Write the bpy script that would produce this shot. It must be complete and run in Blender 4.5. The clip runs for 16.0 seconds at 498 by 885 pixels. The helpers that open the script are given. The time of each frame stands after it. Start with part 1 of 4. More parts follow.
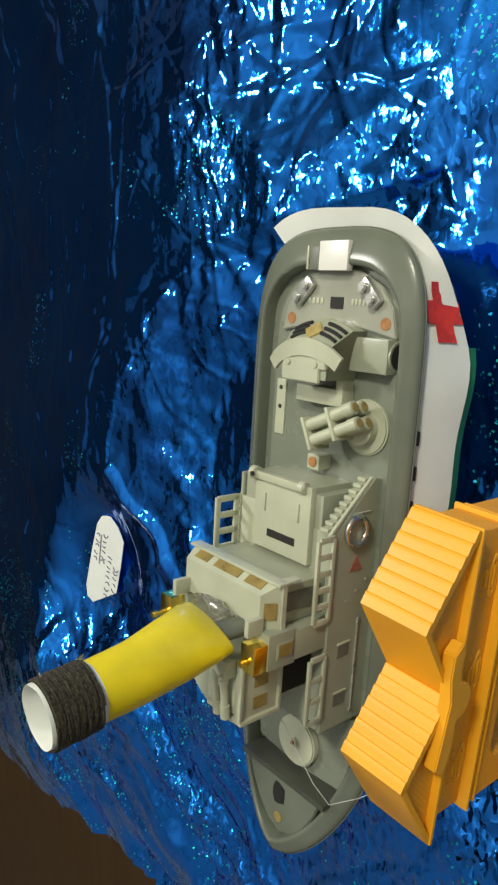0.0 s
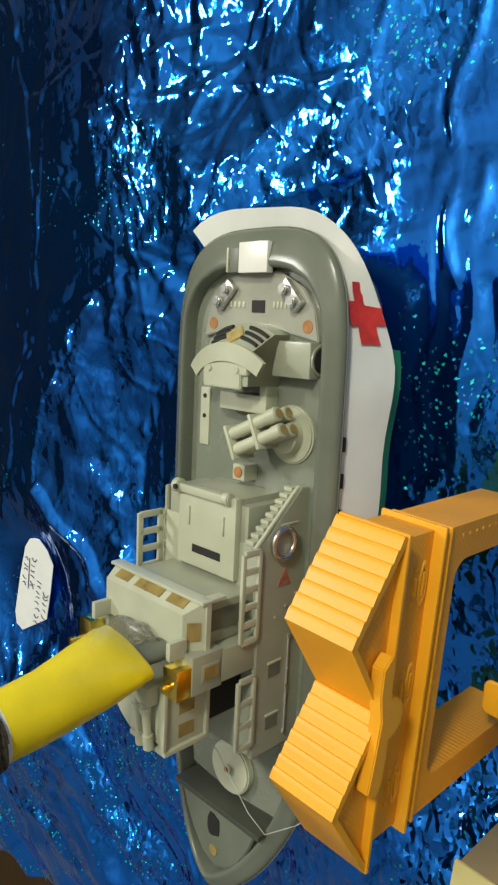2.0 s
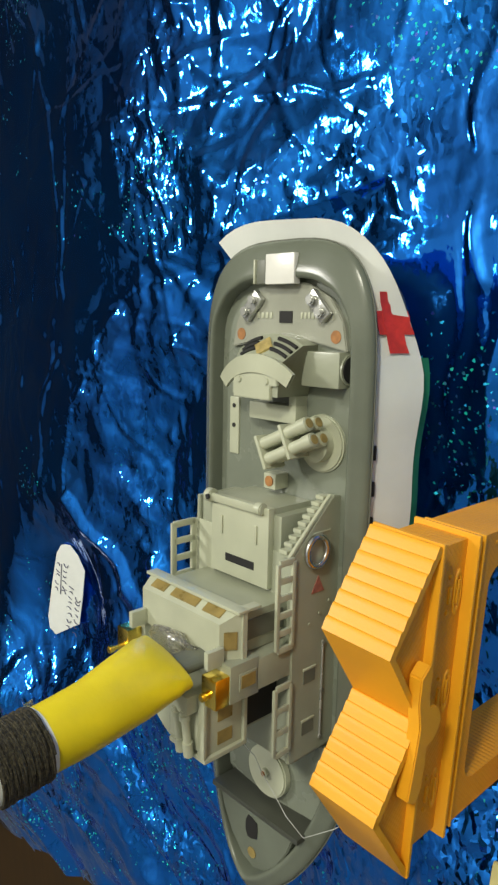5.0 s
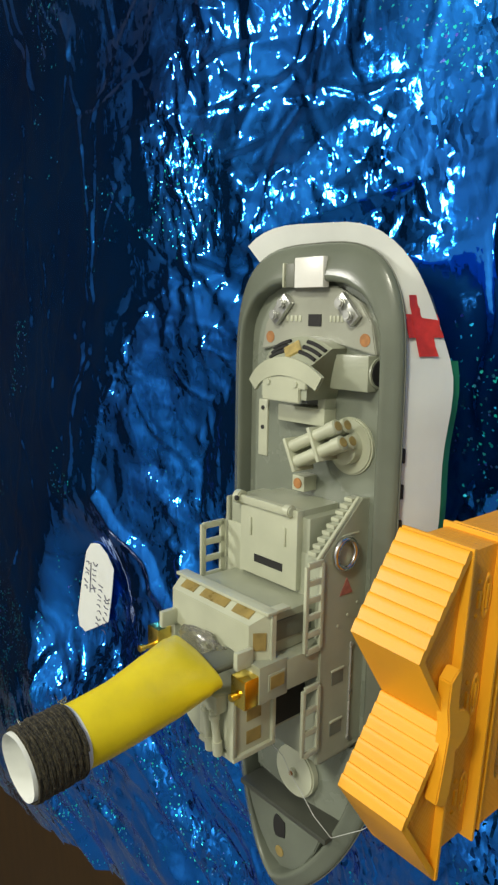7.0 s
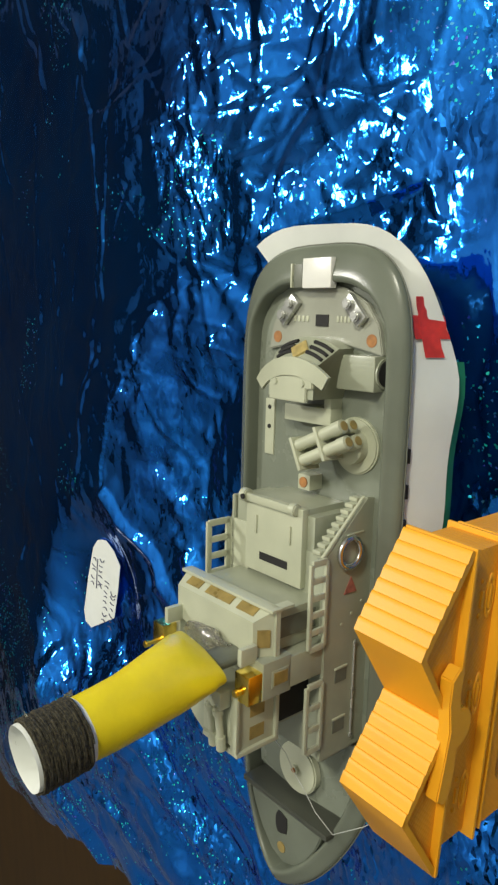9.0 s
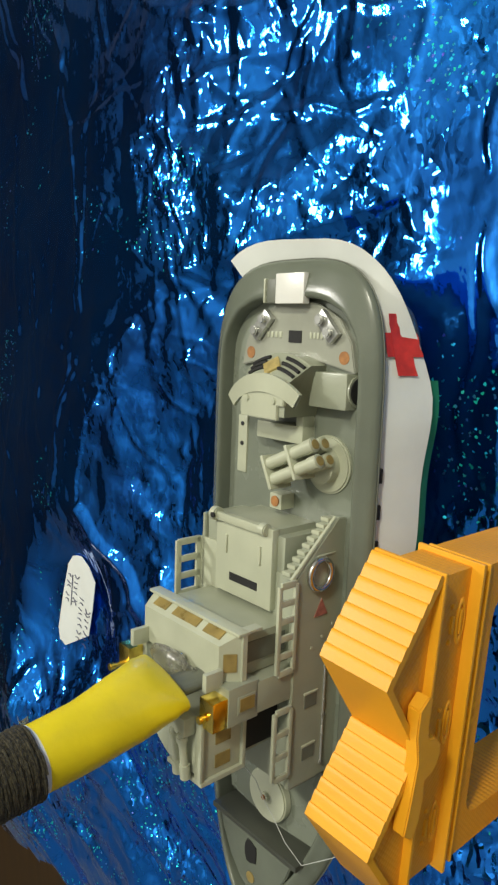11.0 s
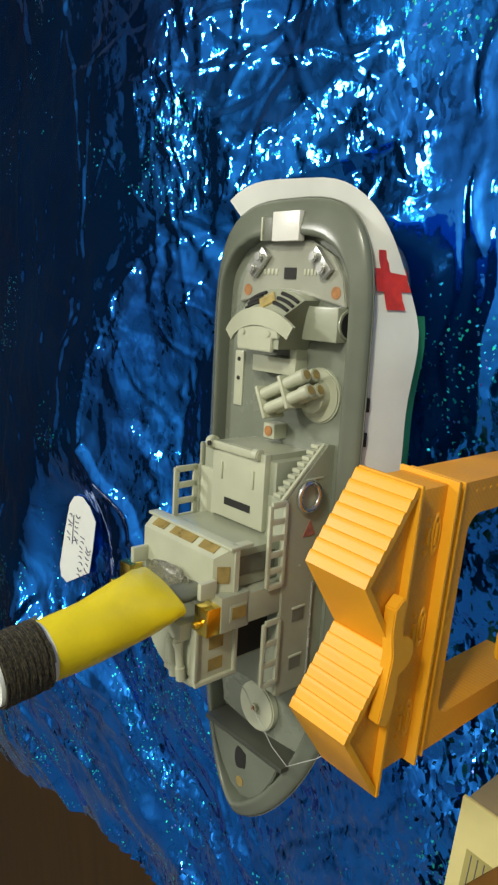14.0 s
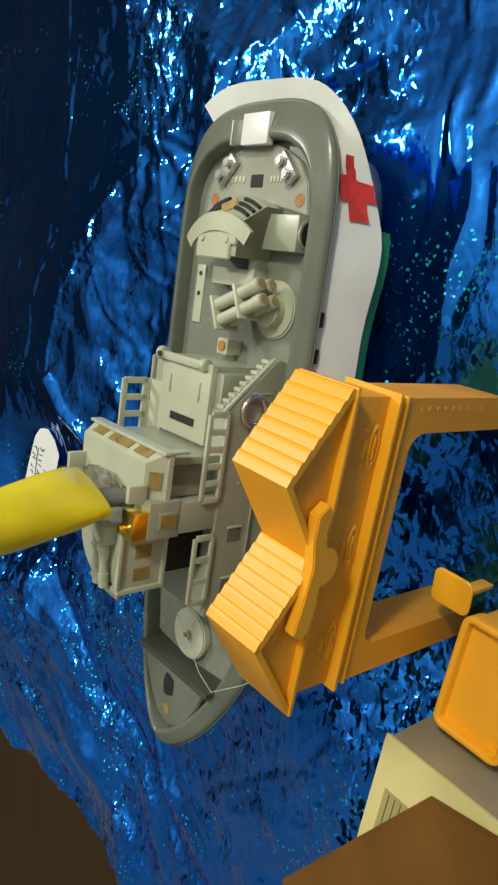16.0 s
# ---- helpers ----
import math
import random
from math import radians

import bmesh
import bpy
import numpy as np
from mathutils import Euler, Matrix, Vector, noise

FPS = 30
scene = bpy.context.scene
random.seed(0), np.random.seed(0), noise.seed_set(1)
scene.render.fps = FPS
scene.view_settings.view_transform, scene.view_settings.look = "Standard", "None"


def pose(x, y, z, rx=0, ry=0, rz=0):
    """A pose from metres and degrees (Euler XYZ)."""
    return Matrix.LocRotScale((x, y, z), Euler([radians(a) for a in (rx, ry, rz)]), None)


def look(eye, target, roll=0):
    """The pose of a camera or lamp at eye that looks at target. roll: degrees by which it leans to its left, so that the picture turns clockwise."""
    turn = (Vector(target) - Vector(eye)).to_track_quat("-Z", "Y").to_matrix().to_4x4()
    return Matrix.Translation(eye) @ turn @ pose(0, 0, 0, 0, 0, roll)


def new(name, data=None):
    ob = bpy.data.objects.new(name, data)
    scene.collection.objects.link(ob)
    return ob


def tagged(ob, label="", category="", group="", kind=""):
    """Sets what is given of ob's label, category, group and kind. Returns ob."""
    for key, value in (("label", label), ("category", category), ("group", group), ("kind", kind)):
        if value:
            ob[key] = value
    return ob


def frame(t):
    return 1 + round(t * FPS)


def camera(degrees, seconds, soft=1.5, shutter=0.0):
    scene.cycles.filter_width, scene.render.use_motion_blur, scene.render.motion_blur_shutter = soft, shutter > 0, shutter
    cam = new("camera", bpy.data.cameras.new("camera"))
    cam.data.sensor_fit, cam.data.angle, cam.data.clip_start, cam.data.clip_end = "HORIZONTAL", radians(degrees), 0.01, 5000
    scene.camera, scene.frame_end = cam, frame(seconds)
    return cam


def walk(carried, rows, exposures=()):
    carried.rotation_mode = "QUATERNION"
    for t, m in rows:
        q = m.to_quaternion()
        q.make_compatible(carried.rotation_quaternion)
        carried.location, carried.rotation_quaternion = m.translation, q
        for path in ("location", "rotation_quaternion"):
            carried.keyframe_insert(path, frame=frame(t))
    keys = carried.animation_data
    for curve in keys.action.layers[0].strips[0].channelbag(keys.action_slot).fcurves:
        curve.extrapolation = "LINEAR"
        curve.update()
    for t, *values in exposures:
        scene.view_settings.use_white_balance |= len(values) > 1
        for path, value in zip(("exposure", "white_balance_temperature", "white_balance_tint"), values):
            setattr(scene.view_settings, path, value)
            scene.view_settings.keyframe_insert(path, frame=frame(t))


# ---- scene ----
# camera: the path, then light
cam = camera(39.1, 16.0, soft=2.4)
PATH = [
    (0, (0.0268, 0.0188, 0.3832), (-0.0800, 1.5465, -0.9032), -96.20),
    (0.5, (0.0132, 0.0186, 0.3832), (-0.1263, 1.5604, -0.8830), -99.28),
    (1, (0.0128, 0.0210, 0.3727), (-0.0739, 1.4992, -0.9717), -97.25),
    (1.5, (0.0105, 0.0205, 0.3688), (-0.0634, 1.5025, -0.9721), -97.30),
    (2, (0.0198, 0.0236, 0.3602), (-0.0449, 1.4498, -1.0404), -96.68),
    (2.5, (0.0170, 0.0194, 0.3568), (-0.0333, 1.4487, -1.0413), -95.21),
    (3, (0.0163, 0.0195, 0.3530), (-0.0227, 1.4542, -1.0399), -94.58),
    (3.5, (0.0172, 0.0163, 0.3559), (-0.0340, 1.4590, -1.0283), -94.88),
    (4, (0.0202, 0.0178, 0.3613), (-0.0536, 1.4739, -1.0077), -95.86),
    (4.5, (0.0202, 0.0178, 0.3595), (-0.0415, 1.4485, -1.0368), -95.50),
    (5, (0.0281, 0.0236, 0.3671), (-0.0411, 1.4907, -0.9904), -97.99),
    (7.5, (0.0309, 0.0211, 0.3707), (-0.0300, 1.5441, -0.9241), -97.32),
    (8, (0.0306, 0.0200, 0.3682), (-0.0248, 1.5406, -0.9297), -96.61),
    (8.5, (0.0315, 0.0199, 0.3708), (-0.0353, 1.5518, -0.9133), -97.16),
    (9, (0.0306, 0.0194, 0.3725), (-0.0361, 1.5486, -0.9149), -97.12),
    (9.5, (0.0323, 0.0162, 0.3670), (-0.0296, 1.5340, -0.9339), -96.76),
    (12, (0.0317, 0.0210, 0.3580), (0.0070, 1.5287, -0.9559), -95.47),
    (12.5, (0.0326, 0.0137, 0.3712), (-0.0705, 1.5092, -0.9527), -98.16),
    (13, (0.0314, 0.0119, 0.3611), (-0.0670, 1.4861, -0.9869), -96.98),
    (13.5, (0.0235, 0.0023, 0.3825), (-0.1316, 1.5200, -0.9107), -98.30),
    (14, (0.0120, 0.0011, 0.3740), (-0.1193, 1.5068, -0.9358), -97.24),
    (14.5, (-0.0194, -0.0145, 0.3579), (-0.1396, 1.4843, -0.9608), -91.87),
    (15, (-0.0331, -0.0053, 0.3482), (-0.1495, 1.5150, -0.9460), -91.05),
    (15.5, (-0.0311, -0.0080, 0.3442), (-0.1848, 1.4921, -0.9697), -93.02),
    (16, (-0.0310, -0.0088, 0.3441), (-0.2046, 1.4922, -0.9662), -93.34),
]
walk(cam, [(t, look(eye, target, roll)) for t, eye, target, roll in PATH])

# ---- world and light ----
world = bpy.data.worlds.new("room_air")
scene.world = world
world.use_nodes = True
world.node_tree.nodes["Background"].inputs[0].default_value = (0.8, 0.85, 1.0, 1)
world.node_tree.nodes["Background"].inputs[1].default_value = 0.02
scene.view_settings.exposure = 0.0


def bulb(name, place, radius, watts, colour):
    """An unseen point light, without a fixture, that lights the room all round."""
    data = bpy.data.lights.new(name, "POINT")
    data.shadow_soft_size, data.energy, data.color = radius, watts, colour
    ob = new(name, data)
    ob.location = place
    return ob


bulb("room_lamp", (1.25, -0.62, 1.82), 0.14, 118.0, (1.0, 0.965, 0.79))
# added out of view, placed where the foil mirrors it as glints
bulb("far_lamp", (0.74, 1.16, 1.31), 0.095, 50.0, (1.0, 0.975, 0.89))


# ---- mesh helpers ----
def rot(rx=0, ry=0, rz=0):
    return Euler([radians(a) for a in (rx, ry, rz)]).to_matrix().to_4x4()


def shaded(bm, angle=38):
    lim = radians(angle)
    bm.normal_update()
    for f in bm.faces:
        f.smooth = True
    for e in bm.edges:
        e.smooth = len(e.link_faces) == 2 and e.calc_face_angle(0.0) < lim
    return bm


def join(*bms):
    out = bmesh.new()
    for b in bms:
        me = bpy.data.meshes.new("tmp")
        b.to_mesh(me)
        out.from_mesh(me)
        b.free()
        bpy.data.meshes.remove(me)
    return out


def box(c, size, turn=None, bev=0.0006, seg=2):
    bm = bmesh.new()
    bmesh.ops.create_cube(bm, size=1.0)
    bmesh.ops.scale(bm, vec=size, verts=bm.verts)
    if bev:
        bmesh.ops.bevel(bm, geom=bm.edges[:], offset=min(bev, 0.4 * min(size)), segments=seg, profile=0.6, affect="EDGES")
    m = Matrix.Translation(c) @ (turn or Matrix.Identity(4))
    bmesh.ops.transform(bm, matrix=m, verts=bm.verts)
    return bm


def span(a, b, bev=0.0006):
    """A box between two opposite corners."""
    a, b = Vector(a), Vector(b)
    return box((a + b) / 2, [abs(v) for v in (b - a)], None, bev)


def rod(p0, p1, r, r2=None, seg=16, caps=True, bev=0.0):
    p0, p1 = Vector(p0), Vector(p1)
    bm = bmesh.new()
    bmesh.ops.create_cone(bm, cap_ends=caps, segments=seg, radius1=r, radius2=r if r2 is None else r2, depth=(p1 - p0).length)
    if bev:
        rims = [e for e in bm.edges if len(e.link_faces) == 2 and e.calc_face_angle(0) > 1.0]
        bmesh.ops.bevel(bm, geom=rims, offset=bev, segments=2, affect="EDGES")
    m = Matrix.Translation((p0 + p1) / 2) @ (p1 - p0).to_track_quat("Z", "Y").to_matrix().to_4x4()
    bmesh.ops.transform(bm, matrix=m, verts=bm.verts)
    return bm


def loft(rings, closed=True, cap0=False, cap1=False, filled=False):
    """Skin over rings of points of equal length."""
    bm = bmesh.new()
    vs = [[bm.verts.new(p) for p in ring] for ring in rings]
    n = len(rings[0])
    for a, b in zip(vs, vs[1:]):
        for i in range(n if closed else n - 1):
            j = (i + 1) % n
            bm.faces.new((a[i], a[j], b[j], b[i]))
    if cap0:
        bm.faces.new(vs[0][::-1])
    if cap1:
        bm.faces.new(vs[-1])
    if filled:
        bmesh.ops.remove_doubles(bm, verts=bm.verts[:], dist=1e-5)
        bmesh.ops.holes_fill(bm, edges=[e for e in bm.edges if e.is_boundary])
    bmesh.ops.recalc_face_normals(bm, faces=bm.faces[:])
    return bm


def prism(outline, along, bev=0.0):
    """An outline (points in 3D) pushed along a vector."""
    along = Vector(along)
    bm = loft([[Vector(p) for p in outline], [Vector(p) + along for p in outline]], True, True, True)
    if bev:
        bmesh.ops.bevel(bm, geom=bm.edges[:], offset=bev, segments=2, affect="EDGES")
    return bm


def ring_mesh(c, axis, big, small, seg=40, sub=12):
    bm = bmesh.new()
    q = Vector(axis).to_track_quat("Z", "Y").to_matrix().to_4x4()
    rings = []
    for i in range(seg):
        a = 2 * math.pi * i / seg
        d = Vector((math.cos(a), math.sin(a), 0))
        rings.append([Vector(c) + q.to_3x3() @ (d * (big + small * math.cos(b)) + Vector((0, 0, small * math.sin(b)))) for b in (2 * math.pi * k / sub for k in range(sub))])
    return loft(rings + [rings[0]])


def tube_along(points, r, seg=8):
    """A thin tube through points."""
    points = [Vector(p) for p in points]
    rings = []
    for i, p in enumerate(points):
        d = (points[min(i + 1, len(points) - 1)] - points[max(i - 1, 0)]).normalized()
        q = d.to_track_quat("Z", "Y").to_matrix()
        rings.append([p + q @ Vector((r * math.cos(a), r * math.sin(a), 0)) for a in (2 * math.pi * k / seg for k in range(seg))])
    return loft(rings, True, True, True)


def mesh_ob(name, bm, material, parent=None, label="", angle=38):
    shaded(bm, angle)
    me = bpy.data.meshes.new(name)
    bm.to_mesh(me)
    bm.free()
    me.materials.append(material)
    ob = new(name, me)
    if parent:
        ob.parent = parent
    if label:
        tagged(ob, label)
    return ob


def part(name, bm, material, parent, label="", angle=38):
    return mesh_ob(name, bm, material, parent, label, angle)


def thing(name, m, label, category, group="", kind=""):
    ob = new(name)
    ob.empty_display_size = 0.01
    ob.matrix_world = m
    return tagged(ob, label, category, group, kind)


# ---- materials ----
def material(name, colour, rough=0.5, metal=0.0, vary=0.12, scale=60.0, bump=0.15, fine=900.0, coat=0.0, spec=0.5, wear=0.0):
    """A surface with soft blotches, fine grain in relief, and a little wear in its gloss."""
    m = bpy.data.materials.new(name)
    m.use_nodes = True
    nt = m.node_tree
    b = nt.nodes["Principled BSDF"]
    co = nt.nodes.new("ShaderNodeTexCoord")
    n1 = nt.nodes.new("ShaderNodeTexNoise")
    n1.inputs["Scale"].default_value, n1.inputs["Detail"].default_value = scale, 5
    n2 = nt.nodes.new("ShaderNodeTexNoise")
    n2.inputs["Scale"].default_value, n2.inputs["Detail"].default_value = fine, 3
    for n in (n1, n2):
        nt.links.new(co.outputs["Object"], n.inputs["Vector"])
    ramp = nt.nodes.new("ShaderNodeValToRGB")
    ramp.color_ramp.elements[0].position, ramp.color_ramp.elements[1].position = 0.3, 0.7
    ramp.color_ramp.elements[0].color = (*[c * (1 - vary) for c in colour], 1)
    ramp.color_ramp.elements[1].color = (*[min(1, c * (1 + vary)) for c in colour], 1)
    nt.links.new(n1.outputs[0], ramp.inputs[0])
    nt.links.new(ramp.outputs[0], b.inputs["Base Color"])
    mr = nt.nodes.new("ShaderNodeMapRange")
    mr.inputs[3].default_value, mr.inputs[4].default_value = max(0.02, rough - 0.1 - wear), min(1, rough + 0.1 + wear)
    nt.links.new(n1.outputs[0], mr.inputs[0])
    nt.links.new(mr.outputs[0], b.inputs["Roughness"])
    bp = nt.nodes.new("ShaderNodeBump")
    bp.inputs["Strength"].default_value, bp.inputs["Distance"].default_value = bump, 0.0006
    nt.links.new(n2.outputs[0], bp.inputs["Height"])
    nt.links.new(bp.outputs[0], b.inputs["Normal"])
    b.inputs["Metallic"].default_value = metal
    b.inputs["Coat Weight"].default_value = coat
    b.inputs["Specular IOR Level"].default_value = spec
    return m


GREY = material("grey_plastic", (0.330, 0.352, 0.268), 0.32, vary=0.10, scale=35, bump=0.1)
RIM_GREY = material("hull_grey_plastic", (0.137, 0.154, 0.122), 0.22, vary=0.12, scale=25, bump=0.08, spec=0.34)
LIGHT_GREY = material("light_grey_plastic", (0.445, 0.465, 0.350), 0.36, vary=0.08, scale=40, bump=0.1)
DECK_GREY = material("deck_grey_plastic", (0.192, 0.214, 0.170), 0.28, vary=0.14, scale=22, bump=0.12)
# near-black colour in place of the shade inside holes, slots and gaps
DARK = material("recess_shade_black", (0.012, 0.012, 0.012), 0.7, vary=0.2)
GOLD = material("gold_plating", (1.0, 0.72, 0.16), 0.24, metal=1.0, vary=0.1, bump=0.05)
CHROME = material("chrome", (0.75, 0.75, 0.74), 0.12, metal=1.0, vary=0.05, bump=0.03)
PANE = material("amber_pane", (0.27, 0.20, 0.065), 0.3, vary=0.25, scale=120, bump=0.1)
RUST = material("orange_stain", (0.34, 0.15, 0.045), 0.6, vary=0.3, scale=200)
PALE_GOLD = material("pale_gold_paint", (0.60, 0.47, 0.18), 0.35, metal=0.4, vary=0.2, scale=300)
# GREY in a darker tone; paints the shade of notch, windows and doorway
SHADED = material("darkened_grey_plastic", (0.14, 0.15, 0.12), 0.45, vary=0.12, scale=60)
# the lamp's highlight on the stern plate, put into the base colour
PLATE_WHITE = material("glare_white_plate", (0.78, 0.78, 0.74), 0.22, vary=0.05, scale=60, coat=0.3)
STERN_GREY = material("glossy_stern_plastic", (0.32, 0.33, 0.275), 0.15, vary=0.12, scale=30, bump=0.15)
SILVER = material("silver_plate", (0.50, 0.51, 0.48), 0.26, metal=0.6, vary=0.1, scale=80)
BLACK = material("black_rubber", (0.015, 0.015, 0.017), 0.5, vary=0.2)
WHITE = material("white_paper", (0.68, 0.705, 0.67), 0.75, vary=0.05, scale=30, bump=0.6, fine=70)
RED = material("red_felt_pen", (0.55, 0.03, 0.025), 0.7, vary=0.22, scale=160)
GREEN = material("green_felt_pen", (0.01, 0.20, 0.09), 0.7, vary=0.2, scale=90)
RED_FADED = material("faded_red_mark", (0.33, 0.12, 0.09), 0.6, vary=0.3, scale=300)
ORANGE = material("orange_plastic", (0.86, 0.392, 0.015), 0.42, vary=0.05, scale=30, bump=0.12, fine=700)
YELLOW = material("yellow_tape", (0.80, 0.64, 0.01), 0.36, vary=0.09, scale=45, bump=0.5, fine=130, coat=0.12)
CLEAR_TAPE = material("clear_tape_crumple", (0.90, 0.87, 0.70), 0.10, vary=0.25, scale=160, bump=0.6, fine=260, coat=0.6)
OLIVE_CARD = material("olive_card_print", (0.36, 0.32, 0.11), 0.6, vary=0.10, scale=40)
CLEAR_TAPE.node_tree.nodes["Principled BSDF"].inputs["Transmission Weight"].default_value = 0.94
CREAM = material("cream_card", (0.62, 0.55, 0.24), 0.6, vary=0.07, scale=30)
# the box's sides, a darker tone than the cream lid
BOX_SIDE = material("darker_card_side", (0.30, 0.25, 0.15), 0.65, vary=0.18, scale=18)
BROWN = material("brown_card", (0.15, 0.066, 0.010), 0.7, vary=0.14, scale=24, bump=0.2, fine=350, spec=0.25)
INK = material("blue_black_ink", (0.05, 0.05, 0.12), 0.6)
CRANE_GREY = material("crane_grey_plastic", (0.13, 0.135, 0.115), 0.4, vary=0.1, scale=40)
# hull grey darkened in colour to stand for shadow behind the bow deck
WELL = material("well_shade_plastic", (0.055, 0.06, 0.048), 0.5, vary=0.15, scale=30)
PEBBLE = material("pebbled_orange_plastic", (0.80, 0.335, 0.013), 0.52, vary=0.06, scale=30, bump=0.9, fine=800)


def dimple(m, size, depth):
    """Lay a close grid of small round dimples over a material."""
    nt = m.node_tree
    co = nt.nodes["Texture Coordinate"]
    bp = nt.nodes["Bump"]
    cells = nt.nodes.new("ShaderNodeTexVoronoi")
    cells.inputs["Scale"].default_value, cells.inputs["Randomness"].default_value = size, 0.08
    turn_ = nt.nodes.new("ShaderNodeMapping")
    turn_.inputs["Rotation"].default_value = (0.0, 0.785, 0.0)
    nt.links.new(co.outputs["Object"], turn_.inputs[0])
    nt.links.new(turn_.outputs[0], cells.inputs["Vector"])
    nt.links.new(cells.outputs["Distance"], bp.inputs["Height"])
    bp.inputs["Distance"].default_value, bp.inputs["Strength"].default_value = depth, 1.0


dimple(PEBBLE, 450, 0.0005)
THREAD = material("string", (0.5, 0.52, 0.5), 0.5)
# near black, so that the foil beyond the crest reflects darkness
WALL = material("unseen_dark_wall", (0.013, 0.013, 0.015), 0.8, vary=0.08, scale=3, fine=200)
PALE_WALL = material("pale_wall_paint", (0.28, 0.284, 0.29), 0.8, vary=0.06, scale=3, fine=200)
CEILING = material("ceiling_paint", (0.59, 0.587, 0.575), 0.85, vary=0.05, scale=3, fine=200)


YARN = material("black_wound_thread", (0.040, 0.034, 0.019), 0.85, vary=0.9, scale=700, bump=0.8, fine=1500)


def wood_floor():
    m = bpy.data.materials.new("brown_floor")
    m.use_nodes = True
    nt = m.node_tree
    b = nt.nodes["Principled BSDF"]
    co = nt.nodes.new("ShaderNodeTexCoord")
    mp = nt.nodes.new("ShaderNodeMapping")
    mp.inputs["Scale"].default_value = (2, 22, 22)
    n = nt.nodes.new("ShaderNodeTexNoise")
    n.inputs["Scale"].default_value, n.inputs["Detail"].default_value = 3.0, 8
    r = nt.nodes.new("ShaderNodeValToRGB")
    r.color_ramp.elements[0].color, r.color_ramp.elements[1].color = (0.020, 0.010, 0.002, 1), (0.055, 0.028, 0.005, 1)
    nt.links.new(co.outputs["Object"], mp.inputs[0])
    nt.links.new(mp.outputs[0], n.inputs["Vector"])
    nt.links.new(n.outputs[0], r.inputs[0])
    nt.links.new(r.outputs[0], b.inputs["Base Color"])
    b.inputs["Roughness"].default_value = 0.65
    b.inputs["Specular IOR Level"].default_value = 0.25
    return m


FLOOR = wood_floor()


RIPPLE = 0.12


def foil_material():
    """Blue holographic foil: metallised, clear-coated, with tiny pressed cells that glint in other hues."""
    m = bpy.data.materials.new("blue_holographic_foil")
    m.use_nodes = True
    nt = m.node_tree
    b = nt.nodes["Principled BSDF"]
    co = nt.nodes.new("ShaderNodeTexCoord")
    big = nt.nodes.new("ShaderNodeTexNoise")
    big.inputs["Scale"].default_value, big.inputs["Detail"].default_value = 7, 4
    cells = nt.nodes.new("ShaderNodeTexVoronoi")
    cells.inputs["Scale"].default_value = 640
    for n in (big, cells):
        nt.links.new(co.outputs["Object"], n.inputs["Vector"])
    base = nt.nodes.new("ShaderNodeValToRGB")
    base.color_ramp.elements[0].position, base.color_ramp.elements[1].position = 0.35, 0.65
    base.color_ramp.elements[0].color, base.color_ramp.elements[1].color = (0.002, 0.150, 0.66, 1), (0.003, 0.225, 0.88, 1)
    nt.links.new(big.outputs[0], base.inputs[0])
    sep = nt.nodes.new("ShaderNodeSeparateColor")
    nt.links.new(cells.outputs["Color"], sep.inputs[0])
    hue = nt.nodes.new("ShaderNodeValToRGB")
    cr = hue.color_ramp
    cr.elements[0].color, cr.elements[1].color = (0.02, 0.42, 0.90, 1), (0.16, 0.14, 0.90, 1)
    e = cr.elements.new(0.5)
    e.color = (0.02, 0.75, 0.55, 1)
    nt.links.new(sep.outputs[1], hue.inputs[0])
    how = nt.nodes.new("ShaderNodeAttribute")
    how.attribute_name = "crinkled"
    pick = nt.nodes.new("ShaderNodeMapRange")
    pick.inputs[1].default_value, pick.inputs[2].default_value = 0.976, 0.996
    where = nt.nodes.new("ShaderNodeTexNoise")
    where.inputs["Scale"].default_value, where.inputs["Detail"].default_value = 6.5, 3
    nt.links.new(co.outputs["Object"], where.inputs["Vector"])
    few = nt.nodes.new("ShaderNodeMath")
    few.operation = "MULTIPLY_ADD"
    few.inputs[1].default_value, few.inputs[2].default_value = 0.36, -0.19
    nt.links.new(where.outputs[0], few.inputs[0])
    chance = nt.nodes.new("ShaderNodeMath")
    nt.links.new(sep.outputs[0], chance.inputs[0])
    nt.links.new(few.outputs[0], chance.inputs[1])
    near_ = nt.nodes.new("ShaderNodeMath")
    near_.operation = "MULTIPLY_ADD"
    near_.inputs[1].default_value, near_.inputs[2].default_value = 0.09, -0.09
    strewn = nt.nodes.new("ShaderNodeAttribute")
    strewn.attribute_name = "glitter"
    nt.links.new(strewn.outputs["Fac"], near_.inputs[0])
    odds = nt.nodes.new("ShaderNodeMath")
    nt.links.new(chance.outputs[0], odds.inputs[0])
    nt.links.new(near_.outputs[0], odds.inputs[1])
    nt.links.new(odds.outputs[0], pick.inputs[0])
    mix = nt.nodes.new("ShaderNodeMix")
    mix.data_type = "RGBA"
    nt.links.new(pick.outputs[0], mix.inputs[0])
    nt.links.new(base.outputs[0], mix.inputs[6])
    nt.links.new(hue.outputs[0], mix.inputs[7])
    nt.links.new(mix.outputs[2], b.inputs["Base Color"])
    # long sharp wrinkles in two directions, one or the other by patches
    patch = nt.nodes.new("ShaderNodeTexNoise")
    patch.inputs["Scale"].default_value, patch.inputs["Detail"].default_value = 9, 2
    nt.links.new(co.outputs["Object"], patch.inputs["Vector"])
    which = nt.nodes.new("ShaderNodeMapRange")
    which.inputs[1].default_value, which.inputs[2].default_value = 0.42, 0.58
    nt.links.new(patch.outputs[0], which.inputs[0])
    wrinkles = []
